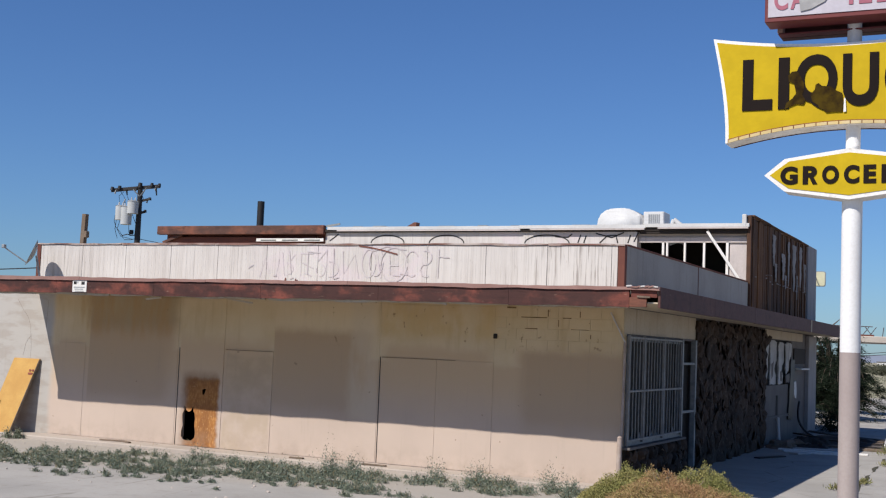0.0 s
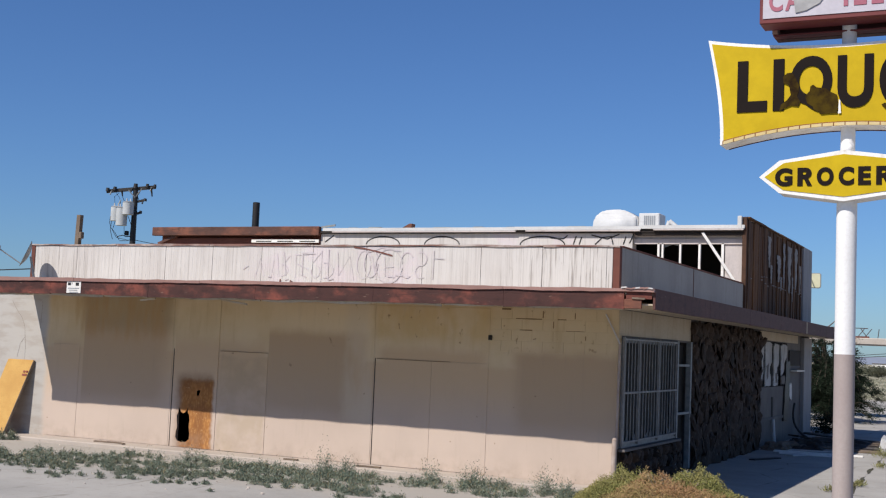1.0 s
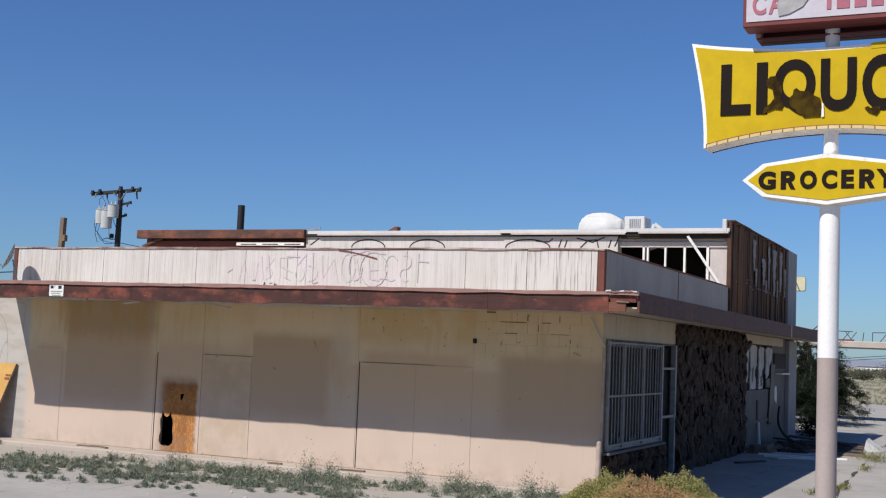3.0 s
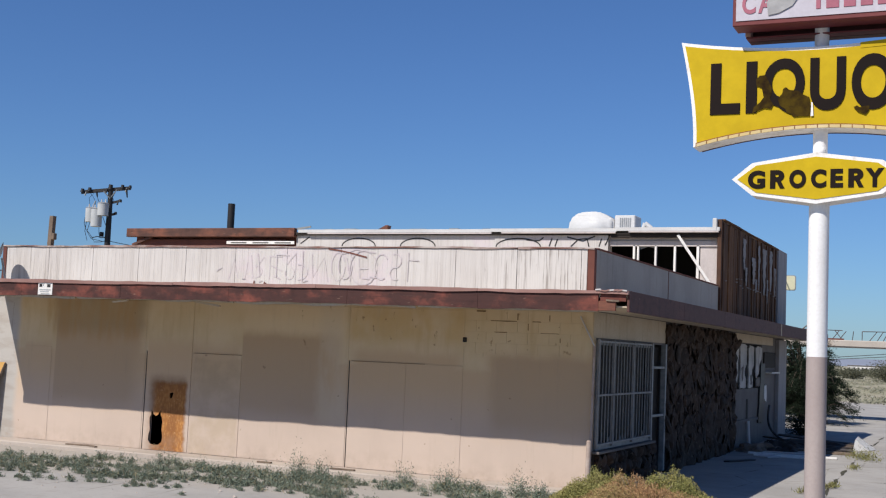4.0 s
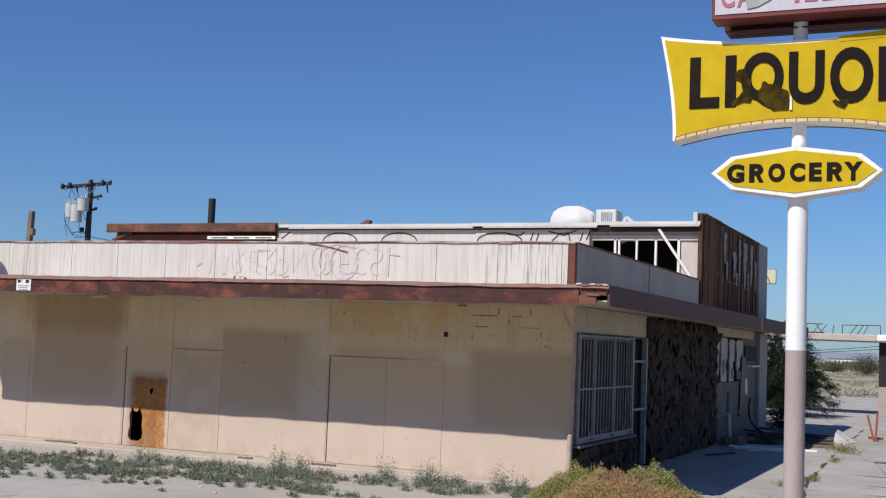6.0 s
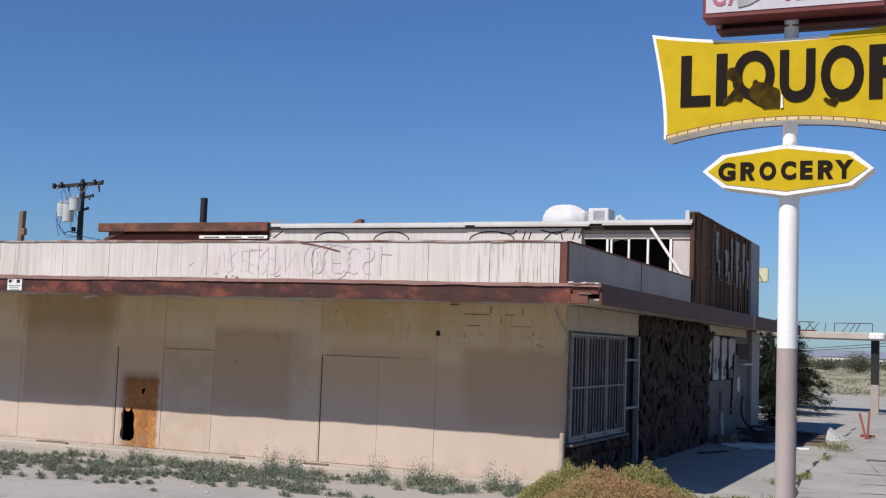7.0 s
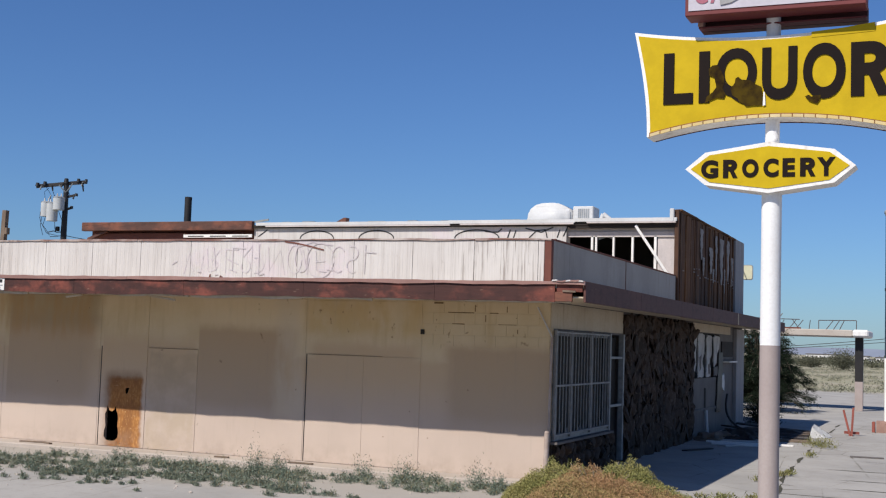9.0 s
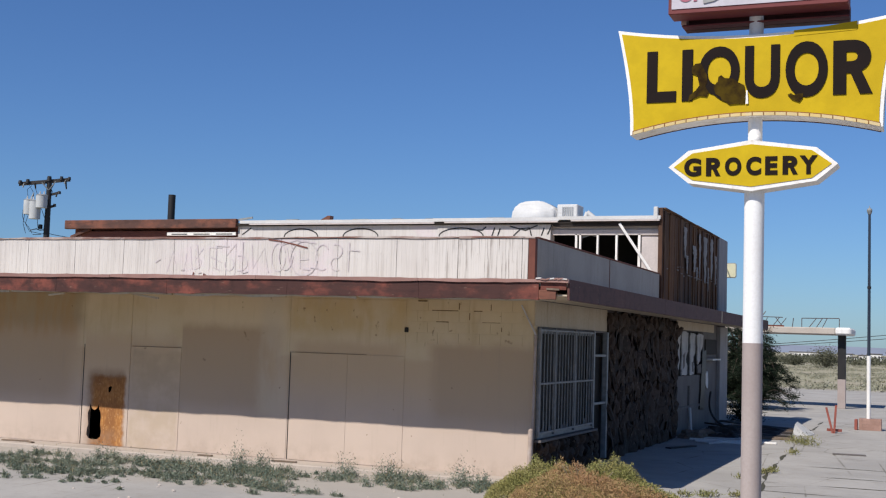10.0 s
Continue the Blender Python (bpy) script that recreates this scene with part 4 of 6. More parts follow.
def rounded(x0, x1, z0, z1, r, y0, y1):
    """A plate with rounded corners that looks along -y."""
    pts = []
    for cx, cz, a in ((x1 - r, z1 - r, 0), (x0 + r, z1 - r, 90), (x0 + r, z0 + r, 180), (x1 - r, z0 + r, 270)):
        pts += [(cx + r * math.cos(radians(a + 90 * k / 5)), cz + r * math.sin(radians(a + 90 * k / 5))) for k in range(6)]
    return slab(pts, y0, y1)


part("casing", rounded(-0.09, 0.255, 4.81, 5.32, 0.07, 21.5, 21.56), M_STEEL, lamp, "grey rounded casing")
part("diffuser", rounded(-0.066, 0.231, 4.834, 5.296, 0.055, 21.488, 21.502), M_LENS, lamp, "yellowed plastic face")
part("arm", rodded((0.0, 20.55, 5.1), (-0.06, 21.53, 5.1), 0.015), M_STEEL, lamp)


# ---- barred window and side door ----
def upright_shard(y, rng):
    """A pointed piece of glass standing in the lower frame of the side window."""
    bm = slab([(y, 0.82), (y + rng.uniform(0.1, 0.3), 0.82), (y + rng.uniform(0.0, 0.2), 0.82 + rng.uniform(0.08, 0.25))], 0.04, 0.044)
    bmesh.ops.rotate(bm, cent=(0, 0, 0), matrix=Matrix.Rotation(radians(90), 3, "Z"), verts=bm.verts[:])
    return bm


def window_barred():
    ob = thing("window_1", (0.0, 1.95, 0.74), "shop window behind grey vertical steel bars", "window", kind="structure")
    for y0, y1, z0, z1 in ((0.205, 3.82, 0.74, 0.82), (0.205, 3.82, 2.58, 2.66), (0.205, 0.26, 0.82, 2.58), (3.74, 3.82, 0.82, 2.58)):
        part("window_frame", boxed(-0.03, 0.05, y0, y1, z0, z1, 0.005), M_GALV, ob)
    part("pane", boxed(-0.10, -0.09, 0.18, 3.74, 0.82, 2.58), M_DARK, ob, "near-black sheet for the unlit shop behind the bars")
    y = 0.22
    bar = None
    while y < 3.74:
        if bar is None:
            bar = part("bar", rodded((0.075, y, 0.84), (0.075, y, 2.64), 0.013, n=6), M_BARS, ob, "thin grey steel bar")
        else:
            o = under(new("bar", bar.data), ob)
            o.location = (0, y - 0.22, 0)
        y += 0.19
    for y in (0.12, 1.05, 2.37, 3.72):
        part("bar_post", boxed(0.055, 0.10, y - 0.022, y + 0.022, 0.78, 2.68, 0.004), M_BARS, ob)
    for z in (0.84, 1.70, 2.64):
        part("rail", boxed(0.05, 0.095, 0.12, 3.74, z - 0.018, z + 0.018, 0.004), M_BARS, ob)
    rng = random.Random(4)
    for k in range(9):
        y = 0.4 + 0.37 * k + rng.uniform(-0.1, 0.1)
        part("glass_shard", upright_shard(y, rng), M_GALV, ob, "broken glass in the frame")
    part("window_sill", boxed(0.0, 0.16, 0.06, 3.9, 0.69, 0.735, 0.006), M_GREYWALL, ob)


window_barred()


def side_door():
    ob = thing("door_1", (0, 4.45, 0.08), "narrow dark doorway with grey metal posts and a transom", "door", kind="structure")
    for y in (3.90, 4.98):
        part("door_post", boxed(-0.05, 0.06, y - 0.05, y + 0.05, 0.05, 2.68, 0.005), M_GALV, ob)
    for z in (1.21, 2.19):
        part("rail", boxed(-0.02, 0.04, 3.95, 4.93, z - 0.025, z + 0.025, 0.004), M_GALV, ob)
    part("pane", boxed(-0.12, -0.11, 3.95, 4.93, 0.05, 2.6), M_DARK, ob, "near-black sheet for the unlit doorway")


side_door()

downpipe = thing("corner_pipe", (0.03, -0.06, 0.1), "thin pale conduit with a scuffed rounded guard at the corner", "pipe")
part("conduit", rodded((0.02, -0.045, 0.09), (0.05, -0.045, 2.55), 0.022), M_GUARD, downpipe)
part("conduit", rodded((0.05, -0.045, 2.55), (-0.22, -0.045, 3.06), 0.014), M_PALEWALL, downpipe)
bm = rodded((0.0, -0.07, 0.09), (0.012, -0.07, 0.90), 0.045, n=14)
bmesh.ops.create_uvsphere(bm, u_segments=14, v_segments=7, radius=0.045, matrix=Matrix.Translation((0.012, -0.07, 0.90)))
part("guard", bm, M_GUARD, downpipe, "scuffed pinkish pipe guard with a rounded top")


def window_broken():
    ob = thing("window_2", (0, 14.6, 1.63), "broken window row with torn white boards", "window", kind="structure")
    rip = random.Random(8)
    turn = Matrix(((0, -1, 0, 0.004), (1, 0, 0, 0), (0, 0, 1, 0), (0, 0, 0, 1)))

    def sheet(name, pts, deep, material, label=""):
        rough = []
        for (ya, za), (yb, zb) in zip(pts, pts[1:] + pts[:1]):
            for k in range(4):
                f = k / 4
                rough.append((ya + (yb - ya) * f + (rip.uniform(-0.035, 0.035) if k else 0), za + (zb - za) * f + (rip.uniform(-0.025, 0.025) if k else 0)))
        bm = slab(rough, -deep, 0.0)
        bmesh.ops.transform(bm, matrix=turn, verts=bm.verts[:])
        part(name, bm, material, ob, label)

    for pts in ([(12.63, 2.83), (13.02, 2.80), (13.0, 2.45), (12.96, 2.3), (12.99, 2.0), (12.86, 1.80), (12.7, 1.68)],
                [(13.2, 2.80), (13.5, 2.86), (14.2, 2.82), (14.17, 2.6), (14.2, 2.3), (13.95, 2.2), (13.9, 2.05), (14.12, 1.9), (14.1, 1.66), (13.3, 1.64), (13.26, 1.9), (13.3, 2.3), (13.22, 2.55)],
                [(14.44, 2.74), (14.7, 2.84), (15.3, 2.80), (15.27, 2.5), (15.3, 2.25), (15.05, 2.18), (15.0, 1.98), (15.2, 1.9), (15.15, 1.64), (14.5, 1.65), (14.54, 1.95), (14.48, 2.2), (14.54, 2.5)],
                [(15.52, 2.78), (16.0, 2.84), (16.62, 2.80), (16.5, 2.45), (16.2, 2.3), (16.1, 2.02), (15.75, 1.92), (15.6, 2.1), (15.68, 2.4)]):
        sheet("board", pts, 0.03, M_TORNBOARD, "white torn board")
    for pts in ([(13.4, 2.2), (13.75, 2.28), (13.7, 1.9), (13.5, 1.8)], [(14.75, 2.0), (15.0, 2.05), (15.05, 1.7), (14.8, 1.74)], [(15.66, 1.9), (16.3, 1.95), (16.25, 1.68), (15.7, 1.66)]):
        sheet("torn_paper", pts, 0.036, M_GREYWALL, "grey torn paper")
    part("pane", boxed(-0.14, -0.13, 12.6, 16.7, 1.62, 2.88), M_DARK, ob, "near-black sheet for the unlit gap behind the boards")
    part("slit", boxed(0.002, 0.012, 14.38, 14.62, 0.74, 1.33), M_DARK, ob, "dark narrow slit in the wall")
    sheet("leaning_board", [(16.1, 0.6), (16.86, 0.6), (17.05, 2.34), (16.4, 2.36), (16.3, 1.7)], 0.05, M_BLACK, "black board leaning in the window")
    part("shutter", boxed(0.012, 0.04, 16.98, 19.0, 2.22, 2.68, 0.01), M_MORTAR, ob, "dark grey boarded panel")
    part("ledge", boxed(0.0, 0.2, 17.4, 18.88, 2.04, 2.09, 0.008), M_WHITE, ob, "short white ledge")
    sheet("torn_paper", [(17.1, 1.66), (17.45, 1.70), (17.55, 1.4), (17.5, 1.17), (17.3, 1.22), (17.15, 1.3)], 0.03, M_WHITE, "white torn paper")
    part("leaning_post", rodded((0.12, 14.30, 0.0), (0.06, 14.38, 0.72), 0.05), M_PALEWALL, ob)
    part("rail", boxed(0.004, 0.04, 12.7, 16.1, 0.70, 0.78, 0.006), M_GREYWALL, ob)


window_broken()


# ---- roof things ----
def cooler():
    ob = thing("roof_cooler", (-3, 10, 5.37), "white roof cooler with a rounded duct hood", "cooler")
    prof = [(-3.84, 5.37), (-3.84, 5.72), (-3.80, 5.88), (-3.70, 6.0), (-3.54, 6.08), (-3.3, 6.10), (-3.05, 6.10), (-2.9, 6.05), (-2.74, 5.94), (-2.62, 5.90), (-2.62, 5.37)]
    bm = slab(prof, 9.75, 10.6)
    bmesh.ops.bevel(bm, geom=bm.edges[:], offset=0.05, segments=2, affect="EDGES")
    for f in bm.faces:
        f.smooth = True
    part("hood", bm, M_ROOFWHITE, ob, "white rounded sheet-metal hood")
    part("cabinet", boxed(-2.60, -2.06, 9.8, 10.4, 5.37, 6.0, 0.02), M_ROOFWHITE, ob, "white metal cabinet")
    for i in range(6):
        x = -2.46 + i * 0.052
        part("louvre", boxed(x, x + 0.03, 9.785, 9.81, 5.62, 5.93), M_STEEL, ob)
    part("elbow", rodded((-1.95, 9.9, 5.37), (-1.82, 9.9, 5.8), 0.06), M_ROOFWHITE, ob)
    part("elbow", rodded((-1.82, 9.9, 5.8), (-1.62, 9.9, 5.64), 0.06), M_ROOFWHITE, ob)
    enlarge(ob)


cooler()
flue = thing("flue_pipe", (-13.2, 8, 5.3), "black steel flue pipe standing on the roof", "pipe")
part("pipe", rodded((-13.2, 8, 5.2), (-13.2, 8, 6.19), 0.1, n=14), M_BLACK, flue)
part("collar", rodded((-13.2, 8, 5.3), (-13.2, 8, 5.42), 0.16, 0.11, n=14), M_BLACK, flue)
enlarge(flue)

stub = thing("timber_post", (-16.0, 4, 3.4), "short weathered timber post on the roof", "post")
bm = bmesh.new()
plank(bm, (-16.02, 4, 3.4), (-15.96, 4, 5.40), 0.12, 0.12)
part("post", bm, M_OLDWOOD, stub)
part("block", boxed(-15.93, -15.84, 3.94, 4.06, 4.78, 4.95, 0.01), M_OLDWOOD, stub)


def dish():
    ob = thing("satellite_dish", (-13.42, -0.4, 3.4), "grey satellite dish on a bent mast beside the parapet", "satellite dish")
    bm = bmesh.new()
    rings = []
    for i in range(7):
        r = 0.31 * i / 6
        d = 0.09 * (r / 0.31) ** 2
        rings.append([bm.verts.new((r * math.cos(a), r * math.sin(a), d)) for a in [2 * math.pi * k / 24 for k in range(24)]] if i else [bm.verts.new((0, 0, 0))])
    for k in range(24):
        bm.faces.new((rings[0][0], rings[1][k], rings[1][(k + 1) % 24]))
        for i in range(1, 6):
            bm.faces.new((rings[i][k], rings[i + 1][k], rings[i + 1][(k + 1) % 24], rings[i][(k + 1) % 24]))
    bmesh.ops.solidify(bm, geom=bm.faces[:], thickness=0.012)
    m = Matrix.Translation((-13.20, -0.50, 3.98)) @ Vector((-0.64, -0.67, 0.38)).to_track_quat("Z", "Y").to_matrix().to_4x4()
    bmesh.ops.transform(bm, matrix=m, verts=bm.verts[:])
    part("reflector", bm, M_STEEL, ob, "grey curved reflector")
    part("mast", rodded((-13.08, -0.42, 3.40), (-13.20, -0.46, 3.95), 0.025), M_STEEL, ob)
    part("arm", rodded((-13.36, -0.56, 3.78), (-13.72, -0.90, 4.10), 0.014), M_STEEL, ob)
    part("feed", boxed(-13.76, -13.68, -0.94, -0.86, 4.08, 4.16, 0.01), M_STEEL, ob)


dish()

notice = thing("notice_sign", (-10.5, EAVE_Y, 3.1), "small white notice with black marks nailed to the fascia", "sign")
part("plate", boxed(-10.68, -10.32, EAVE_Y - 0.012, EAVE_Y - 0.002, 3.118, 3.35, 0.003), M_WHITE, notice)
for a, b, z0, z1, m in ((-10.645, -10.575, 3.27, 3.325, M_BLACK), (-10.555, -10.535, 3.29, 3.325, M_STEEL), (-10.45, -10.37, 3.265, 3.325, M_BLACK), (-10.64, -10.36, 3.205, 3.222, M_STEEL), (-10.62, -10.40, 3.17, 3.184, M_STEEL), (-10.60, -10.38, 3.13, 3.142, M_GALV)):
    part("mark", boxed(a, b, EAVE_Y - 0.016, EAVE_Y - 0.012, z0, z1), m, notice)

vent = thing("wall_socket", (-2.41, 0, 2.5), "small dark hole with a stub of pipe in the wall", "hole")
part("hole", boxed(-2.45, -2.37, -0.022, -0.010, 2.53, 2.62, 0.006), M_DARK, vent)

sheet = thing("leaning_board", (-13.7, -0.4, 0.08), "tan board leaning against the lit wall", "board")
bm = bmesh.new()
f = [(-14.35, -0.50, 0.086), (-13.60, -0.50, 0.086), (-13.32, -0.035, 1.69), (-14.07, -0.035, 1.69)]
vs = [bm.verts.new(p) for p in f] + [bm.verts.new((p[0], p[1] + 0.025, p[2] + 0.006)) for p in f]
for q in ((0, 1, 2, 3), (7, 6, 5, 4), (0, 4, 5, 1), (1, 5, 6, 2), (2, 6, 7, 3), (3, 7, 4, 0)):
    bm.faces.new([vs[i] for i in q])
part("board", bm, M_SHEET, sheet)
bm = bmesh.new()
plank(bm, (-13.60, -0.49, 0.10), (-13.315, -0.025, 1.685), 0.035, 0.05)
part("edge_strip", bm, M_OLDWOOD, sheet, "split brown edge of the board")
part("knot_hole", boxed(-14.17, -14.11, -0.333, -0.320, 0.66, 0.76, 0.004), M_DARK, sheet)
for u, w, h in ((0.62, 0.05, 1.43), (0.70, 0.05, 1.43), (0.66, 0.12, 1.36)):
    k = (h - 0.086) / 1.604
    part("mark", boxed(-14.35 + 0.28 * k + u - w / 2, -14.35 + 0.28 * k + u + w / 2, -0.5 + 0.465 * k - 0.014, -0.5 + 0.465 * k - 0.004, h - 0.012, h + 0.03), M_REDPOST, sheet)


# ---- pylon sign ----
PX, PY, FACE = 4.505, -5.87, -6.05


def pylon():
    ob = thing("pylon_sign", (PX, PY, 0), "tall pole sign with yellow liquor and grocery panels", "sign")
    part("pole", rodded((PX, PY, -0.05), (PX, PY, 2.49), 0.115, n=28), M_POLEBEIGE, ob, "beige painted lower pole")
    bm = rodded((PX, PY, 2.49), (PX, PY, 4.4), 0.114, n=28)
    part("pole", bm, M_POLEWHITE, ob, "white painted upper pole")
    part("pole", rodded((PX, PY, 3.9), (PX, PY, 7.2), 0.082, n=24), M_POLEWHITE, ob)

    # yellow panel with drawn-in sides
    n = 16
    top = [(2.90 + 3.18 * i / n, 6.05 + 0.15 * (2 * i / n - 1) ** 2) for i in range(n + 1)]
    right = [(6.08 - 0.17 * math.sin(i / 8 * math.pi / 2), 6.20 - 1.27 * i / 8) for i in range(1, 8)]
    low = [(5.91 - 2.84 * i / n, 4.92 + 0.185 * (1 - (2 * i / n - 1) ** 2)) for i in range(n + 1)]
    left = [(2.90 + 0.17 * math.sin((8 - i) / 8 * math.pi / 2), 4.93 + 1.27 * i / 8) for i in range(1, 8)]
    outline = top + right + low + left
    panel = part("liquor_panel", slab(outline, FACE, FACE + 0.36), M_SIGNWHITE, ob, "yellow panel with curved edges and white rim")
    cx, cz = 4.49, 5.57
    inner = [(cx + (x - cx) * 0.972, cz + (z - cz) * 0.93 - 0.004) for x, z in outline]
    part("face", slab(inner, FACE - 0.008, FACE + 0.01), M_YELLOW, panel, "yellow plastic face")
    # stained lip in short lengths under the face, rusty between them
    for i in range(22):
        a, b = 5.88 - 2.78 * i / 22, 5.88 - 2.78 * (i + 1) / 22
        za, zb = [4.92 + 0.185 * (1 - ((5.91 - u) / 1.42 - 1) ** 2) for u in (a, b)]
        bm = slab([(a, za - 0.006), (b + 0.012, zb - 0.006), (b + 0.012, zb + 0.03), (a, za + 0.03)], FACE - 0.022, FACE - 0.002)
        part("lip", bm, M_LIP, panel)
        part("edge_line", slab([(a, za - 0.008), (b, zb - 0.008), (b, zb + 0.002), (a, za + 0.002)], FACE + 0.345, FACE + 0.366), M_REDDARK, panel)
        part("rust_line", slab([(a, za - 0.004), (b, zb - 0.004), (b, zb + 0.042), (a, za + 0.042)], FACE - 0.014, FACE - 0.003), M_RUST, panel)
    for ch, a, b in (("L", 3.263, 3.613), ("I", 3.68, 3.806), ("Q", 3.878, 4.347), ("U", 4.405, 4.797), ("O", 4.86, 5.322), ("R", 5.379, 5.80)):
        z0, z1 = {"O": (5.286, 5.93), "Q": (5.25, 5.93)}.get(ch, (5.298, 5.915))
        if ch == "I":
            part("letter", boxed(a, b, FACE - 0.02, FACE - 0.008, z0, z1, 0.002), M_LETTER, panel)
        elif ch == "R":
            letter_r(a, b, z0, z1, FACE - 0.008, M_LETTER, panel, bold=0.04)
        else:
            letter(ch, a, b, z0, z1, FACE - 0.008, M_LETTER, panel, bold=0.035)
    part("face", slab([(4.95, 6.0), (5.63, 6.03), (5.63, 6.131), (5.3, 6.091), (4.95, 6.066)], FACE - 0.013, FACE - 0.002), M_YELLOW, panel, "yellow face where the rim is gone")
    # torn plastic round the second, third and fifth letters
    for pts in ([(3.795, 5.698), (3.837, 5.739), (3.898, 5.743), (3.931, 5.686), (3.976, 5.595), (3.976, 5.515), (3.957, 5.46), (3.995, 5.392), (3.973, 5.34), (3.892, 5.353),
                 (3.815, 5.323), (3.757, 5.296), (3.773, 5.368), (3.844, 5.421), (3.886, 5.479), (3.863, 5.593), (3.802, 5.622)],
                [(4.047, 5.456), (4.098, 5.516), (4.105, 5.569), (4.137, 5.588), (4.176, 5.553), (4.279, 5.539), (4.331, 5.493), (4.402, 5.457), (4.415, 5.357), (4.408, 5.239),
                 (4.318, 5.242), (4.231, 5.236), (4.192, 5.274), (4.15, 5.289), (4.137, 5.329), (4.073, 5.372)],
                [(4.886, 5.321), (4.924, 5.339), (4.957, 5.315), (4.995, 5.33), (5.057, 5.33), (5.05, 5.278), (5.015, 5.23), (4.931, 5.266)]):
        part("tear", slab(pts, FACE - 0.0235, FACE - 0.0205), M_HOLE, panel, "brown torn gap in the plastic")
    part("tear", slab([(4.425, 5.40), (4.440, 5.39), (4.450, 5.24), (4.418, 5.235)], FACE - 0.027, FACE - 0.0245), M_SIGNWHITE, panel, "white edge of the torn plastic")

    # added white ball standing in for the sunlit patch on the pole's neck
    bm = bmesh.new()
    bmesh.ops.create_uvsphere(bm, u_segments=18, v_segments=10, radius=0.068, matrix=Matrix.Translation((PX, PY - 0.045, 4.85)) @ Matrix.Diagonal((1, 1, 0.9, 1)))
    for f in bm.faces:
        f.smooth = True
    part("collar", bm, M_POLEWHITE, ob, "white ball added for the lit patch on the pole over the lower panel")

    # grocery panel
    c, z = 4.49, 4.52
    hexa = [(c - 0.95, z), (c - 0.72, z + 0.19), (c, z + 0.295), (c + 0.72, z + 0.19), (c + 0.95, z), (c + 0.72, z - 0.19), (c, z - 0.295), (c - 0.72, z - 0.19)]
    bm = slab(hexa, FACE - 0.02, FACE + 0.32)
    panel = part("grocery_panel", bm, M_SIGNWHITE, ob, "pointed yellow panel with a white rim")
    part("face", slab([(c + (x - c) * 0.93, z + (w - z) * 0.83) for x, w in hexa], FACE - 0.028, FACE - 0.01), M_YELLOW, panel, "yellow plastic face")
    for ch, a, b in (("G", 3.727, 3.924), ("R", 3.98, 4.145), ("O", 4.196, 4.382), ("C", 4.436, 4.604), ("E", 4.648, 4.785), ("R", 4.841, 5.008), ("Y", 5.026, 5.222)):
        if ch == "R":
            letter_r(a, b, 4.405, 4.618, FACE - 0.028, M_LETTER, panel, 0.05, 0.008)
        else:
            letter(ch, a, b, 4.405, 4.618, FACE - 0.028, M_LETTER, panel, 0.05, 0.008)

    # upper red-framed panel, cut off above
    part("upper_panel", boxed(3.55, 5.555, FACE - 0.24, FACE + 0.08, 6.285, 7.1, 0.01), M_REDFRAME, ob, "white panel in a faded red frame")
    part("face", boxed(3.59, 5.52, FACE - 0.25, FACE - 0.241, 6.345, 7.06), M_OLDFACE, ob, "faded white plastic face")
    # rail painted dark for the panel's shadow, its end plate light for the sun
    part("rail", boxed(3.645, 5.54, FACE + 0.26, FACE + 0.42, 6.22, 6.40, 0.008), M_REDDARK, ob, "red steel rail, darkened in colour for the panel's shadow")
    part("rail_lip", boxed(3.645, 5.54, FACE + 0.10, FACE + 0.258, 6.222, 6.24, 0.003), M_REDFRAME, ob, "faded red lower lip")
    part("rail_end", boxed(3.635, 3.70, FACE + 0.10, FACE + 0.256, 6.245, 6.40, 0.006), M_BRICKRED, ob, "end plate in lighter red, sunlight put into its colour")
    letter("C", 3.66, 3.815, 6.42, 6.66, FACE - 0.25, M_REDLETTER, ob, bold=0.03, deep=0.008)
    letter("A", 3.845, 4.01, 6.42, 6.66, FACE - 0.25, M_REDLETTER, ob, bold=0.03, deep=0.008)
    part("tear", slab([(3.96, 6.385), (4.08, 6.405), (4.23, 6.48), (4.34, 6.64), (4.03, 6.66), (3.94, 6.54)], FACE - 0.264, FACE - 0.259), M_TORN, ob, "grey torn plastic")
    for x, w in ((4.49, 0.05), (4.60, 0.14), (4.79, 0.13), (4.97, 0.13), (5.15, 0.13), (5.32, 0.12)):
        part("mark", boxed(x, x + w, FACE - 0.258, FACE - 0.25, 6.42, 6.64, 0.004), M_REDLETTER, ob)
    return ob


pylon()


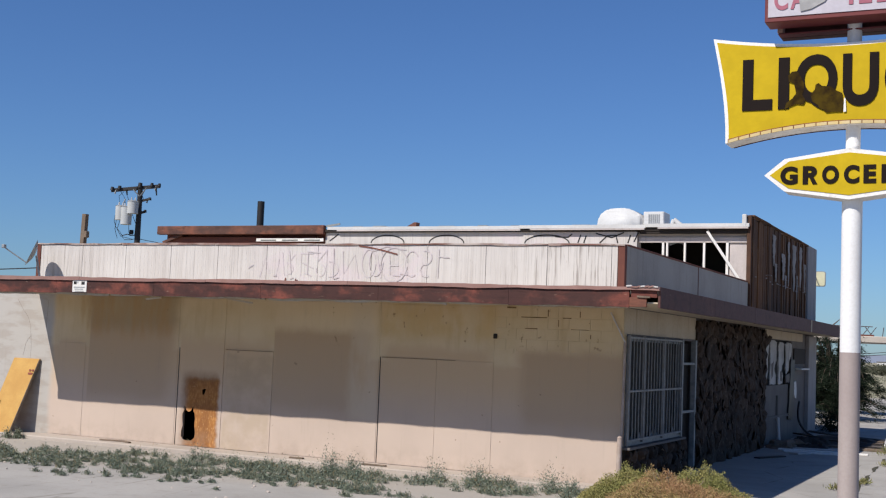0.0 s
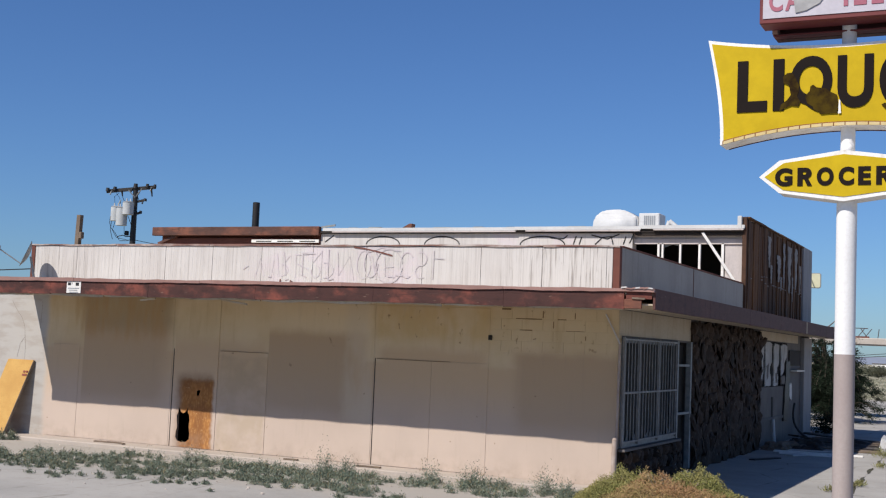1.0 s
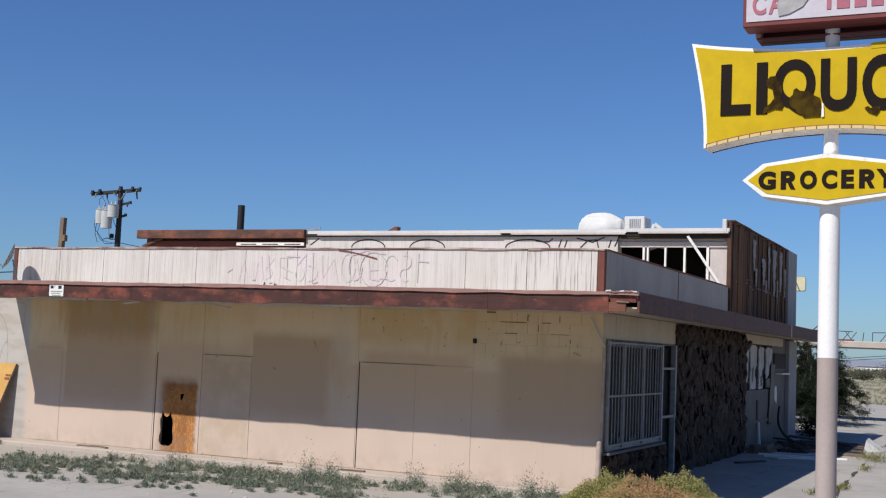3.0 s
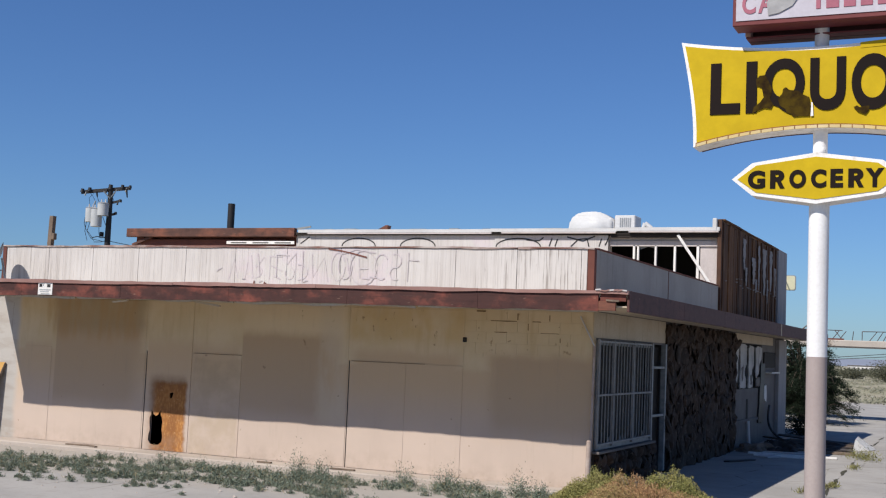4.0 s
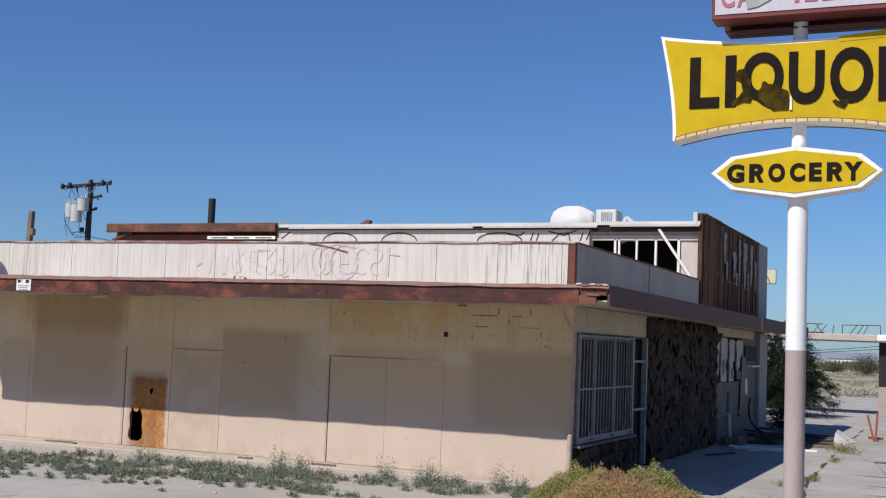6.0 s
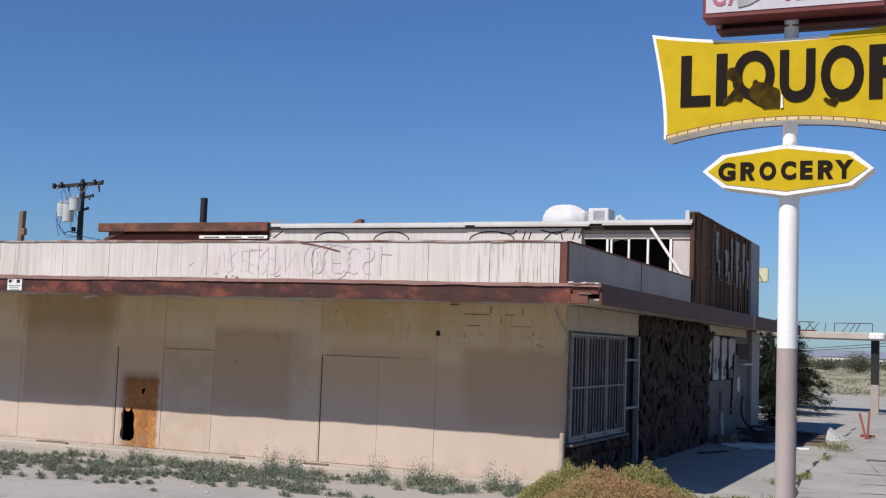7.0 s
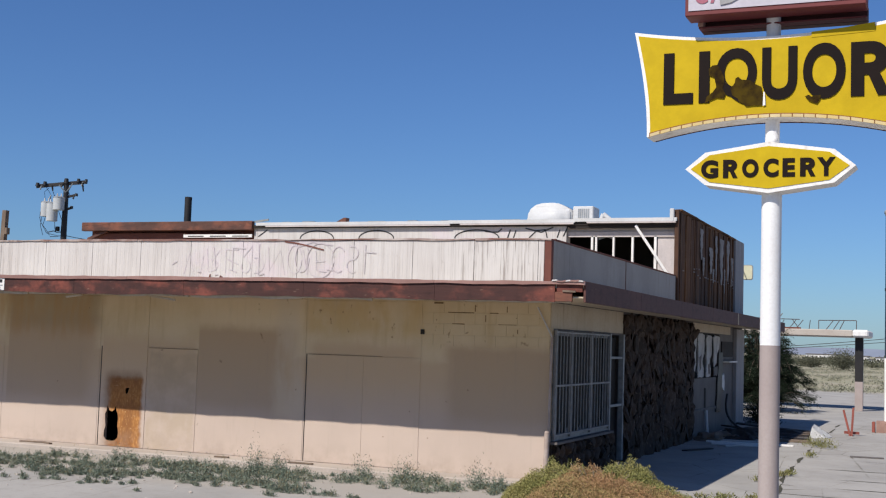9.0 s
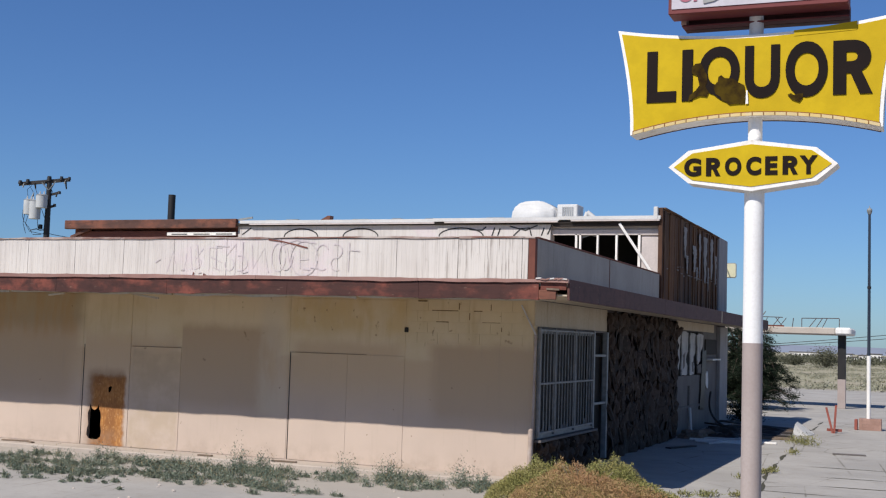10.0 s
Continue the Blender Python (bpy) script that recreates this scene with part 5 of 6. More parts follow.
# ---- plants ----
def bush():
    rng = np.random.default_rng(7)
    ob = thing("bush", (1.6, -2.3, 0), "low rounded dry bush, yellow-green and rust brown", "bush")

    def cloud(n, cx, cy, rx, ry, h, lo=0.6):
        p = []
        while len(p) < n:
            a, r = rng.uniform(0, 2 * math.pi), math.sqrt(rng.uniform(0, 1))
            x, y = r * math.cos(a), r * math.sin(a)
            lump = 0.90 + 0.30 * noise.noise(Vector((x * 3 + cx, y * 3, 3.0))) + 0.20 * noise.noise(Vector((x * 9 + cx, y * 9, 7.0)))
            top = h * math.sqrt(max(0, 1 - r * r)) * lump
            p.append((cx + rx * x, cy + ry * y, max(0.0, top * (1 - (1 - lo) * rng.uniform(0, 1) ** 1.5) - 0.03 + abs(rng.normal(0, 0.012)))))
        return p

    g = cloud(30000, 1.62, -2.3, 1.5, 1.1, 0.56) + cloud(20000, 0.95, -2.2, 0.78, 0.75, 0.66) + cloud(18000, 1.98, -2.15, 0.58, 0.6, 0.76) + cloud(9000, 0.6, -2.5, 0.5, 0.5, 0.42)
    o = under(new("foliage", leaves("foliage", g, 0.030, M_BUSH, rng, 0.4, 0.34)), ob)
    tagged(o, "yellow-green fine foliage")
    b = cloud(30000, 1.75, -2.95, 1.15, 0.75, 0.60) + cloud(9000, 1.38, -2.35, 0.5, 0.5, 0.68) + cloud(9000, 2.45, -2.7, 0.6, 0.5, 0.44)
    o = under(new("dead_foliage", leaves("dead_foliage", b, 0.036, M_BUSHBROWN, rng, 0.4, 0.2)), ob)
    tagged(o, "rust-brown dead foliage")
    bm = bmesh.new()
    for i in range(70):
        a, r = rng.uniform(0, 6.28), rng.uniform(0.25, 1.15)
        foot = Vector((1.6, -2.3, 0))
        tip = Vector((1.6 + r * math.cos(a), -2.3 + r * 0.8 * math.sin(a), rng.uniform(0.6, 1.05) * 0.62 * math.sqrt(max(0.08, 1.3 - r * r))))
        bend = foot.lerp(tip, 0.6) + Vector((0, 0, 0.02))
        rod(bm, foot, bend, 0.010, 0.006, 5)
        rod(bm, bend, tip, 0.006, 0.003, 5)
        rod(bm, bend, tip + Vector((rng.normal(0, 0.08), rng.normal(0, 0.08), rng.uniform(-0.05, 0.05))), 0.005, 0.002, 4)
    part("stems", bm, M_TWIG, ob, "pale dry twigs")


M_TWIG = plain("pale_twigs", (0.46, 0.38, 0.27), (0.34, 0.27, 0.18), 6)
bush()


def weeds():
    rng = np.random.default_rng(21)
    tufts = []
    for i in range(98):
        # loose clumps with bare ground between them, thinner towards the corner
        x = -14.6 + 14.9 * rng.uniform() ** 1.55
        y = min(-1.30 + 0.17 * min(0, x + 2) + rng.normal(0, 0.38) + 0.2 * math.sin(x * 1.7), -0.75)
        big = rng.uniform() ** 1.6
        for k in range(int(2 + 11 * big)):
            tufts.append((x + rng.normal(0, 0.16 + 0.22 * big), min(y + rng.normal(0, 0.12), -0.70), rng.uniform(0.04, 0.10 + 0.11 * big)))
    for i in range(400):
        x = rng.uniform(-14.5, -3.0)
        y = -3.15 + 0.13 * min(0, x + 6) + rng.normal(0, 0.22) + 0.25 * math.sin(x * 1.1 + 1)
        if noise.noise(Vector((x * 0.7, 9.3, y * 1.2))) > -0.22:
            tufts.append((x, y, rng.uniform(0.03, 0.13)))
    for i in range(48):
        cx, cy = rng.uniform(-14, 0), rng.uniform(-5.0, -3.0)
        for k in range(rng.integers(1, 6)):
            tufts.append((cx + rng.normal(0, 0.3), cy + rng.normal(0, 0.12), rng.uniform(0.03, 0.10)))
    for x, h in ((-4.95, 0.42), (-4.45, 0.32), (-2.9, 0.30), (-2.1, 0.36), (-0.75, 0.36), (-0.5, 0.26), (-12.7, 0.3), (-13.4, 0.26), (-7.6, 0.28)):
        for k in range(3):
            tufts.append((x + rng.normal(0, 0.08), -1.15 + 0.1 * min(0, x + 2) + rng.normal(0, 0.1), h))
    for k in range(7):
        tufts.append((-13.25 + rng.normal(0, 0.1), -0.72 + rng.normal(0, 0.05), 0.2))
    green, straw = [], []
    for x, y, h in tufts:
        n = int(95 + 760 * h)
        for k in range(n):
            r = abs(rng.normal(0, h * (0.75 if h < 0.2 else 0.38)))
            a = rng.uniform(0, 6.28)
            z = abs(rng.normal(0, h * 0.5)) * max(0.15, 1 - r / (h * 2.2))
            (green if rng.uniform() < 0.94 else straw).append((x + r * math.cos(a), y + r * 0.7 * math.sin(a), z))
    tagged(new("weeds", leaves("weeds", green, 0.033, M_WEED, rng, 0.7, 0.35)), "grey-green weeds along the foot of the wall", "weeds", kind="stuff")
    tagged(new("dry_grass", leaves("dry_grass", straw, 0.07, M_WEEDDRY, rng, 0.9, 0.12)), "dry straw among the weeds", "grass", kind="stuff")
    # grass in the joints of the lot
    lot = []
    for a, b, n in (((3.1, 13.2), (3.6, 12.0), 10), ((3.35, 9.8), (3.5, 8.8), 2), ((3.0, 2.6), (3.4, 4.6), 6), ((3.45, 4.5), (3.5, 6.0), 3), ((2.7, -0.2), (3.6, 0.4), 6), ((4.1, -0.6), (4.9, -0.3), 5)):
        for k in range(n):
            f = rng.uniform()
            cx, cy = a[0] + (b[0] - a[0]) * f, a[1] + (b[1] - a[1]) * f
            h = 0.22 if a[1] == 13.2 else 0.07
            for j in range(60):
                lot.append((cx + rng.normal(0, h * 0.8), cy + rng.normal(0, h), abs(rng.normal(0, h * 0.45))))
    tagged(new("joint_weeds", leaves("joint_weeds", lot, 0.08, leafy("joint_green", (0.14, 0.15, 0.05), (0.22, 0.21, 0.09), (0.16, 0.14, 0.06)), rng, 0.8, 0.2)), "yellow-green grass growing in the lot's cracks", "grass", kind="stuff")


weeds()


def tree(x, y, h, r, seed, label):
    """Tamarisk: limbs that rise from one foot, arch over and droop, feathered with fine sprays."""
    rng = np.random.default_rng(seed)
    ob = thing("tree", (x, y, 0), label, "tree")
    bm = bmesh.new()
    pts = []
    for k in range(66):
        a = k * 2.4 + rng.uniform(-0.3, 0.3)
        reach = r * rng.uniform(0.25, 1.1)
        rise = h * rng.uniform(0.5, 1.05) * (1.1 - 0.42 * (reach / r) ** 2)
        if k % 3 == 0:
            rise *= 0.42
        foot = np.array((x + 0.2 * math.cos(a), y + 0.2 * math.sin(a), 0.0))
        line = []
        for i in range(9):
            t = i / 8
            z = rise * (1 - (1 - min(t / 0.72, 1)) ** 1.8) - max(0, t - 0.62) ** 1.5 * rise * 1.5
            line.append(foot + np.array((math.cos(a) * reach * t ** 1.25, math.sin(a) * reach * t ** 1.25, max(z, 0.04))))
        for i in range(8):
            rod(bm, line[i], line[i + 1], 0.05 * (1 - i / 9) + 0.006, 0.05 * (1 - (i + 1) / 9) + 0.005, 5)
        for i in range(1, 9):
            for j in range(5):
                b = a + rng.normal(0, 1.0)
                out = np.array((math.cos(b), math.sin(b), rng.uniform(-0.3, 0.75)))
                ln = rng.uniform(0.2, 0.62)
                t = rng.uniform(0, 1, (40, 1))
                p = line[i] + (line[min(i + 1, 8)] - line[i]) * rng.uniform() + out * ln * t
                p[:, 2] -= (0.6 * ln * t ** 2)[:, 0]
                pts.append(p + rng.normal(0, 1, (40, 3)) * 0.04 * (1.2 - 0.7 * t))
    part("trunk", bm, M_BARK, ob, "grey-brown arching limbs")
    p = np.concatenate(pts)
    p[:, 2] = np.maximum(p[:, 2], 0.03)
    tagged(under(new("crown", leaves("crown", p, 0.085, M_TREE, rng, -0.2, 0.20)), ob), "dark feathery foliage")
    return ob


tree(-0.65, 31.0, 3.5, 2.0, 3, "dense dark green tamarisk beyond the store")
tree(-3.6, 32.0, 3.7, 2.2, 4, "dense dark green tamarisk behind the store corner")


def small_shrub():
    rng = np.random.default_rng(8)
    ob = thing("shrub", (0.55, 21.6, 0), "small dark shrub at the store's far corner", "shrub")
    p = rng.normal(0, 1, (2200, 3)) * np.array((0.28, 0.28, 0.2)) + np.array((0.5, 21.7, 0.25))
    p[:, 2] = np.abs(p[:, 2])
    under(new("foliage", leaves("foliage", p, 0.09, M_TREE, rng, 0.3, 0.3)), ob)


small_shrub()


# olive leaves greyed in the colour for the haze of distance
M_FARTREE = leafy("far_tree_leaves", (0.075, 0.078, 0.048), (0.11, 0.11, 0.075), (0.09, 0.09, 0.06))


def scrub():
    rng = np.random.default_rng(31)
    p = []
    for k in range(1500):
        d = 62 + 330 * rng.uniform() ** 1.6
        a = rng.uniform(-0.36, 0.10)
        x, y = 6 + d * math.sin(a) * 1.4, -20 + d
        if y < 60:
            continue
        s = rng.uniform(0.25, 0.7)
        n = 95
        q = rng.normal(0, 1, (n, 3)) * np.array((s, s, s * 0.22))
        q[:, 2] = np.abs(q[:, 2])
        p.append(q + np.array((x, y, 0)))
    tagged(new("desert_scrub", leaves("desert_scrub", np.concatenate(p), 0.15, M_SCRUB, rng, 0.5, 0.5)), "grey-green desert scrub to the horizon", "scrub", kind="stuff")
    p = []
    for k in range(150):
        x, y = rng.uniform(-75, 10), rng.uniform(215, 330)
        w, h = rng.uniform(0.8, 2.2), rng.uniform(0.5, 1.5)
        q = rng.normal(0, 1, (150, 3)) * np.array((w, w, h * 0.5))
        q[:, 2] = np.abs(q[:, 2])
        p.append(q + np.array((x, y, 0)))
    tagged(new("far_bushes", leaves("far_bushes", np.concatenate(p), 0.5, M_FARTREE, rng, 0.4, 0.5)), "dark band of distant desert bushes", "bushes", kind="stuff")
    for x, y, h, r in ((-7.6, 160, 3.3, 2.6), (-15, 190, 2.0, 2.4)):
        ob = thing("far_tree", (x, y, 0), "distant round olive-green tree in the desert", "tree", "distant trees")
        q = rng.normal(0, 1, (4200, 3)) * np.array((r * 0.36, r * 0.36, h * 0.2)) + np.array((x, y, h * 0.42))
        q[:, 2] = np.maximum(q[:, 2], 0.1)
        under(new("crown", leaves("crown", q, 0.2, M_FARTREE, rng, 0.2, 0.5)), ob)
        part("trunk", rodded((x, y, 0), (x, y, h * 0.5), 0.25, 0.15), M_BARK, ob)


scrub()


# ---- far lot ----
M_RAIL = plain("rusty_dark_rail", (0.10, 0.065, 0.055), (0.07, 0.05, 0.045), 4)


M_CANOPY = streaked("canopy_cream_paint", (0.47, 0.42, 0.365), (0.41, 0.36, 0.31), (0.25, 0.17, 0.11))


def canopy():
    ob = thing("pump_canopy", (2.8, 35, 0), "old fuel canopy with a rusty rail on its flat roof", "canopy")
    bm = boxed(-9.5, 2.549, 34.3, 37.5, 3.16, 3.45, 0.03)
    part("roof", bm, M_CANOPY, ob, "cream weathered flat roof")
    bm = boxed(2.55, 3.2, 34.27, 37.53, 3.145, 3.465, 0.07)
    part("roof_end", bm, M_WHITE, ob, "white rounded roof end")
    part("column", boxed(2.62, 2.95, 34.85, 35.2, 1.25, 3.16, 0.01), M_BLACK, ob, "black upper column")
    part("column", boxed(2.62, 2.95, 34.85, 35.2, 0.0, 1.25, 0.01), M_POLEBEIGE, ob, "scuffed beige lower column")
    part("column", boxed(-8.6, -8.3, 34.85, 35.2, 0.0, 3.16, 0.01), M_POLEBEIGE, ob)
    x = -1.6
    part("rail", rodded((-1.5, 34.5, 3.88), (0.35, 34.5, 3.86), 0.018), M_RAIL, ob)
    part("rail", rodded((1.15, 34.5, 3.84), (2.7, 34.5, 3.86), 0.018), M_RAIL, ob)
    for x, lean in ((-1.5, 0), (-1.0, 0.25), (-0.5, 0.2), (-0.1, 0.3), (0.35, -0.3), (0.75, 0.05), (1.15, 0.0), (1.45, 0.3), (1.75, 0.25), (2.7, 0.0), (-0.75, 0.2), (0.2, 0.3), (2.0, 0.2)):
        part("rail_post", rodded((x, 34.5, 3.44), (x + lean, 34.5, 3.84), 0.016), M_RAIL, ob)
    part("rail_base", boxed(-0.6, 0.4, 34.45, 34.6, 3.452, 3.52), M_TRIM, ob)


canopy()

flag = thing("flagpole", (4.55, 20.5, 0.3), "dark blue and white pole with a small lamp on top", "flagpole")
part("pole", rodded((4.55, 20.5, 0.28), (4.55, 20.5, 2.33), 0.062, n=14), M_WHITE, flag, "white lower pole")
part("pole", rodded((4.55, 20.5, 2.33), (4.55, 20.5, 6.85), 0.05, 0.04, n=14), M_BLUE, flag, "dark blue upper pole")
bm = rodded((4.55, 20.5, 6.83), (4.55, 20.5, 6.92), 0.05, 0.085)
bmesh.ops.create_uvsphere(bm, u_segments=12, v_segments=8, radius=0.085, matrix=Matrix.Translation((4.55, 20.5, 6.95)))
rod(bm, (4.55, 20.5, 7.0), (4.55, 20.5, 7.1), 0.025, 0.008)
part("finial", bm, M_GALV, flag, "pale metal lamp head")
part("band", rodded((4.55, 20.5, 4.45), (4.55, 20.5, 4.53), 0.06), M_BLACK, flag)

planter = thing("brick_plinth", (4.6, 20.5, 0), "low faded pinkish brick plinth at the pole's foot", "plinth")
for row in range(4):
    for i in range(4):
        x0 = 4.27 + i * 0.225 - (0.112 if row % 2 else 0)
        x0, x1 = max(x0, 4.27), min(4.27 + i * 0.225 + (0.11 if row % 2 else 0.222), 4.94)
        if x1 > x0 + 0.03:
            part("brick", boxed(x0, x1, 20.3, 20.78, 0.001 + row * 0.09, 0.089 + row * 0.09, 0.003), M_BRICKRED, planter)
part("end_brick", boxed(4.14, 4.23, 20.3, 20.6, 0.001, 0.33, 0.01), M_REDPOST, planter, "darker brick stood on end")

posts = thing("bent_posts", (3.65, 18, 0), "two bent red steel posts", "posts")
bm = bmesh.new()
plank(bm, (3.66, 18, 0.0), (3.47, 18, 0.76), 0.06, 0.06)
part("post", bm, M_REDPOST, posts)
bm = bmesh.new()
plank(bm, (3.70, 18, 0.0), (3.75, 18, 0.84), 0.06, 0.06)
part("post", bm, M_REDPOST, posts)
bm = bmesh.new()
plank(bm, (3.5, 18, 0.10), (3.9, 18.2, 0.08), 0.08, 0.05)
part("foot_rail", bm, M_REDPOST, posts)

scrap = thing("torn_sheet", (2.95, 16.4, 0), "crumpled white sheet on the lot", "scrap")
bm = bmesh.new()
pts = [(2.70, 16.0, 0.0), (3.14, 16.1, 0.01), (3.25, 16.9, 0.02), (2.72, 17.2, 0.34), (2.70, 16.7, 0.27), (2.98, 16.75, 0.13)]
vs = [bm.verts.new(p) for p in pts]
for q in ((0, 1, 4), (1, 5, 4), (1, 2, 5), (5, 2, 3), (4, 5, 3)):
    bm.faces.new([vs[i] for i in q])
bmesh.ops.solidify(bm, geom=bm.faces[:], thickness=0.015)
part("sheet", bm, plain("white_plastic_sheet", (0.86, 0.85, 0.83), (0.80, 0.78, 0.75), 3, 0.6), scrap)


def debris():
    rng = random.Random(14)
    base = None
    for x, y, ln, a, m, w in ((1.0, 13.0, 2.4, 20, M_PALEWALL, 0.25), (1.6, 12.2, 2.2, 5, M_WHITE, 0.22), (0.9, 14.6, 2.8, 30, M_OLDWOOD, 0.2), (1.9, 14.4, 2.0, -10, M_OLDWOOD, 0.18),
                              (1.4, 15.6, 2.6, 12, M_GREYWALL, 0.4), (0.8, 9.4, 1.2, 70, M_BLACK, 0.16), (1.7, 16.8, 1.8, 5, M_OLDWOOD, 0.3), (2.4, 13.9, 1.2, 0, M_OLDWOOD, 0.12),
                              (4.6, 10.2, 0.75, 5, M_GREYWALL, 0.14), (1.2, 11.2, 0.5, 60, M_PALEWALL, 0.3)):
        ob = thing("loose_board", (x, y, 0), "broken board lying on the shaded lot", "board", "debris on the lot")
        z = rng.uniform(0.02, 0.05)
        bm = boxed(-ln / 2, ln / 2, -w / 2, w / 2, 0.004, 0.004 + z, 0.004)
        bmesh.ops.transform(bm, matrix=pose(x, y, 0, 0, 0, a), verts=bm.verts[:])
        part("board", bm, m, ob)
    for x, y, ln, a, m, w, lift in ((1.6, 16.2, 2.6, 8, M_MORTAR, 0.28, 0.10), (1.5, 15.2, 2.2, -6, M_MORTAR, 0.22, 0.05), (1.9, 17.3, 2.2, 14, M_OLDWOOD, 0.24, 0.12), (1.3, 18.2, 2.0, 3, M_MORTAR, 0.5, 0.16),
                                    (0.75, 16.6, 1.6, 60, M_MORTAR, 0.35, 0.2), (2.2, 18.4, 1.6, -12, M_MORTAR, 0.3, 0.05), (1.5, 11.6, 1.5, 6, M_WHITE, 0.26, 0.0), (2.3, 14.9, 1.1, 24, M_MORTAR, 0.16, 0.0)):
        ob = thing("loose_board", (x, y, 0), "dark broken board in the heap beside the wall", "board", "debris on the lot")
        bm = wavy(-ln / 2, ln / 2, -w / 2, w / 2, 0.0, 0.035, 0.0, 0.01, x)
        bmesh.ops.transform(bm, matrix=pose(x, y, 0.006 + ln / 2 * math.sin(lift / ln), 0, math.degrees(lift / ln), a), verts=bm.verts[:])
        part("board", bm, m, ob)
    for x, y, wx, wy, hz in ((1.5, 17.0, 1.2, 1.5, 0.16), (0.9, 14.8, 0.6, 1.2, 0.22)):
        ob = thing("roofing_felt", (x, y, 0), "crumpled black roofing felt on the shaded lot", "felt", "debris on the lot")
        bm = bmesh.new()
        bmesh.ops.create_grid(bm, x_segments=16, y_segments=16, size=0.5)
        for v in bm.verts:
            e = max(0.0, 1 - (2 * max(abs(v.co.x), abs(v.co.y))) ** 4)
            up = abs(noise.noise(Vector((v.co.x * 4 + x, v.co.y * 5, 2.0)))) + 0.4 * abs(noise.noise(Vector((v.co.x * 11, v.co.y * 9 + y, 1.0))))
            v.co = Vector((x + v.co.x * 2 * wx * (1 + 0.15 * noise.noise(Vector((v.co.y * 5, x, 0)))), y + v.co.y * 2 * wy * (1 + 0.15 * noise.noise(Vector((v.co.x * 5, y, 3)))), 0.006 + hz * e * up * 1.6))
        bmesh.ops.solidify(bm, geom=bm.faces[:], thickness=0.006)
        part("sheet", bm, M_MORTAR, ob)
    hose = thing("hose", (0.3, 17.4, 0), "black hose hanging from the wall to the ground", "hose")
    bm = bmesh.new()
    run = [Vector((0.16 + 0.9 * f ** 2, 17.3 - 0.9 * f - 0.25 * math.sin(f * 6), 1.05 * (1 - f) ** 2 + 0.035)) for f in [i / 14 for i in range(15)]]
    for a, b in zip(run, run[1:]):
        rod(bm, a, b, 0.035, n=7)
    part("tube", bm, M_BLACK, hose)
    for x, y, z in ((0.45, 12.9, 0.2), (0.6, 14.2, 0.16)):
        ob = thing("rubbish_heap", (x, y, 0), "dark heap of rubble against the wall", "rubble", "debris on the lot")
        bm = bmesh.new()
        bmesh.ops.create_icosphere(bm, subdivisions=3, radius=0.5)
        for v in bm.verts:
            v.co *= 1 + 0.5 * noise.noise(v.co * 4 + Vector((x, y, 0)))
            v.co = Vector((x + v.co.x * 0.8, y + v.co.y * 1.2, max(0.0, v.co.z * 2 * z)))
        part("rubble", bm, M_OLDWOOD, ob)
    # chips and stones on the ground before the wall
    shapes = []
    for k in range(5):
        bm = bmesh.new()
        bmesh.ops.create_icosphere(bm, subdivisions=1, radius=0.5)
        for v in bm.verts:
            v.co *= 1 + 0.4 * noise.noise(v.co * 3 + Vector((k * 5, 1, 0)))
        shapes.append(meshed("pebble", bm, M_CONCRETE))
    bm = bmesh.new()
    for k in range(170):
        x, y, s = rng.uniform(-14, 3.5), rng.uniform(-5.5, -0.7), rng.uniform(0.010, 0.038)
        m = pose(x, y, s * 0.2, rng.uniform(0, 90), 0, rng.uniform(0, 360)) @ Matrix.Diagonal((s * 2, s * 1.4, s, 1))
        bmesh.ops.create_icosphere(bm, subdivisions=1, radius=0.5, matrix=m)
    tagged(new("pebbles", meshed("pebbles", bm, M_CONCRETE)), "scattered pale chips of concrete", "pebbles", kind="stuff")
    for x, y, ln, a in ((-10.9, -0.33, 0.55, 8), (-10.5, -0.35, 0.35, -25), (-6.3, -0.4, 0.3, 3), (-4.6, -0.4, 0.5, 2)):
        ob = thing("wood_scrap", (x, y, 0.085), "broken lath lying on the concrete walk", "scrap", "debris on the walk")
        bm = boxed(-ln / 2, ln / 2, -0.035, 0.035, 0.086, 0.115, 0.005)
        bmesh.ops.transform(bm, matrix=pose(x, y, 0, 0, 0, a), verts=bm.verts[:])
        part("lath", bm, M_OLDWOOD, ob)


debris()


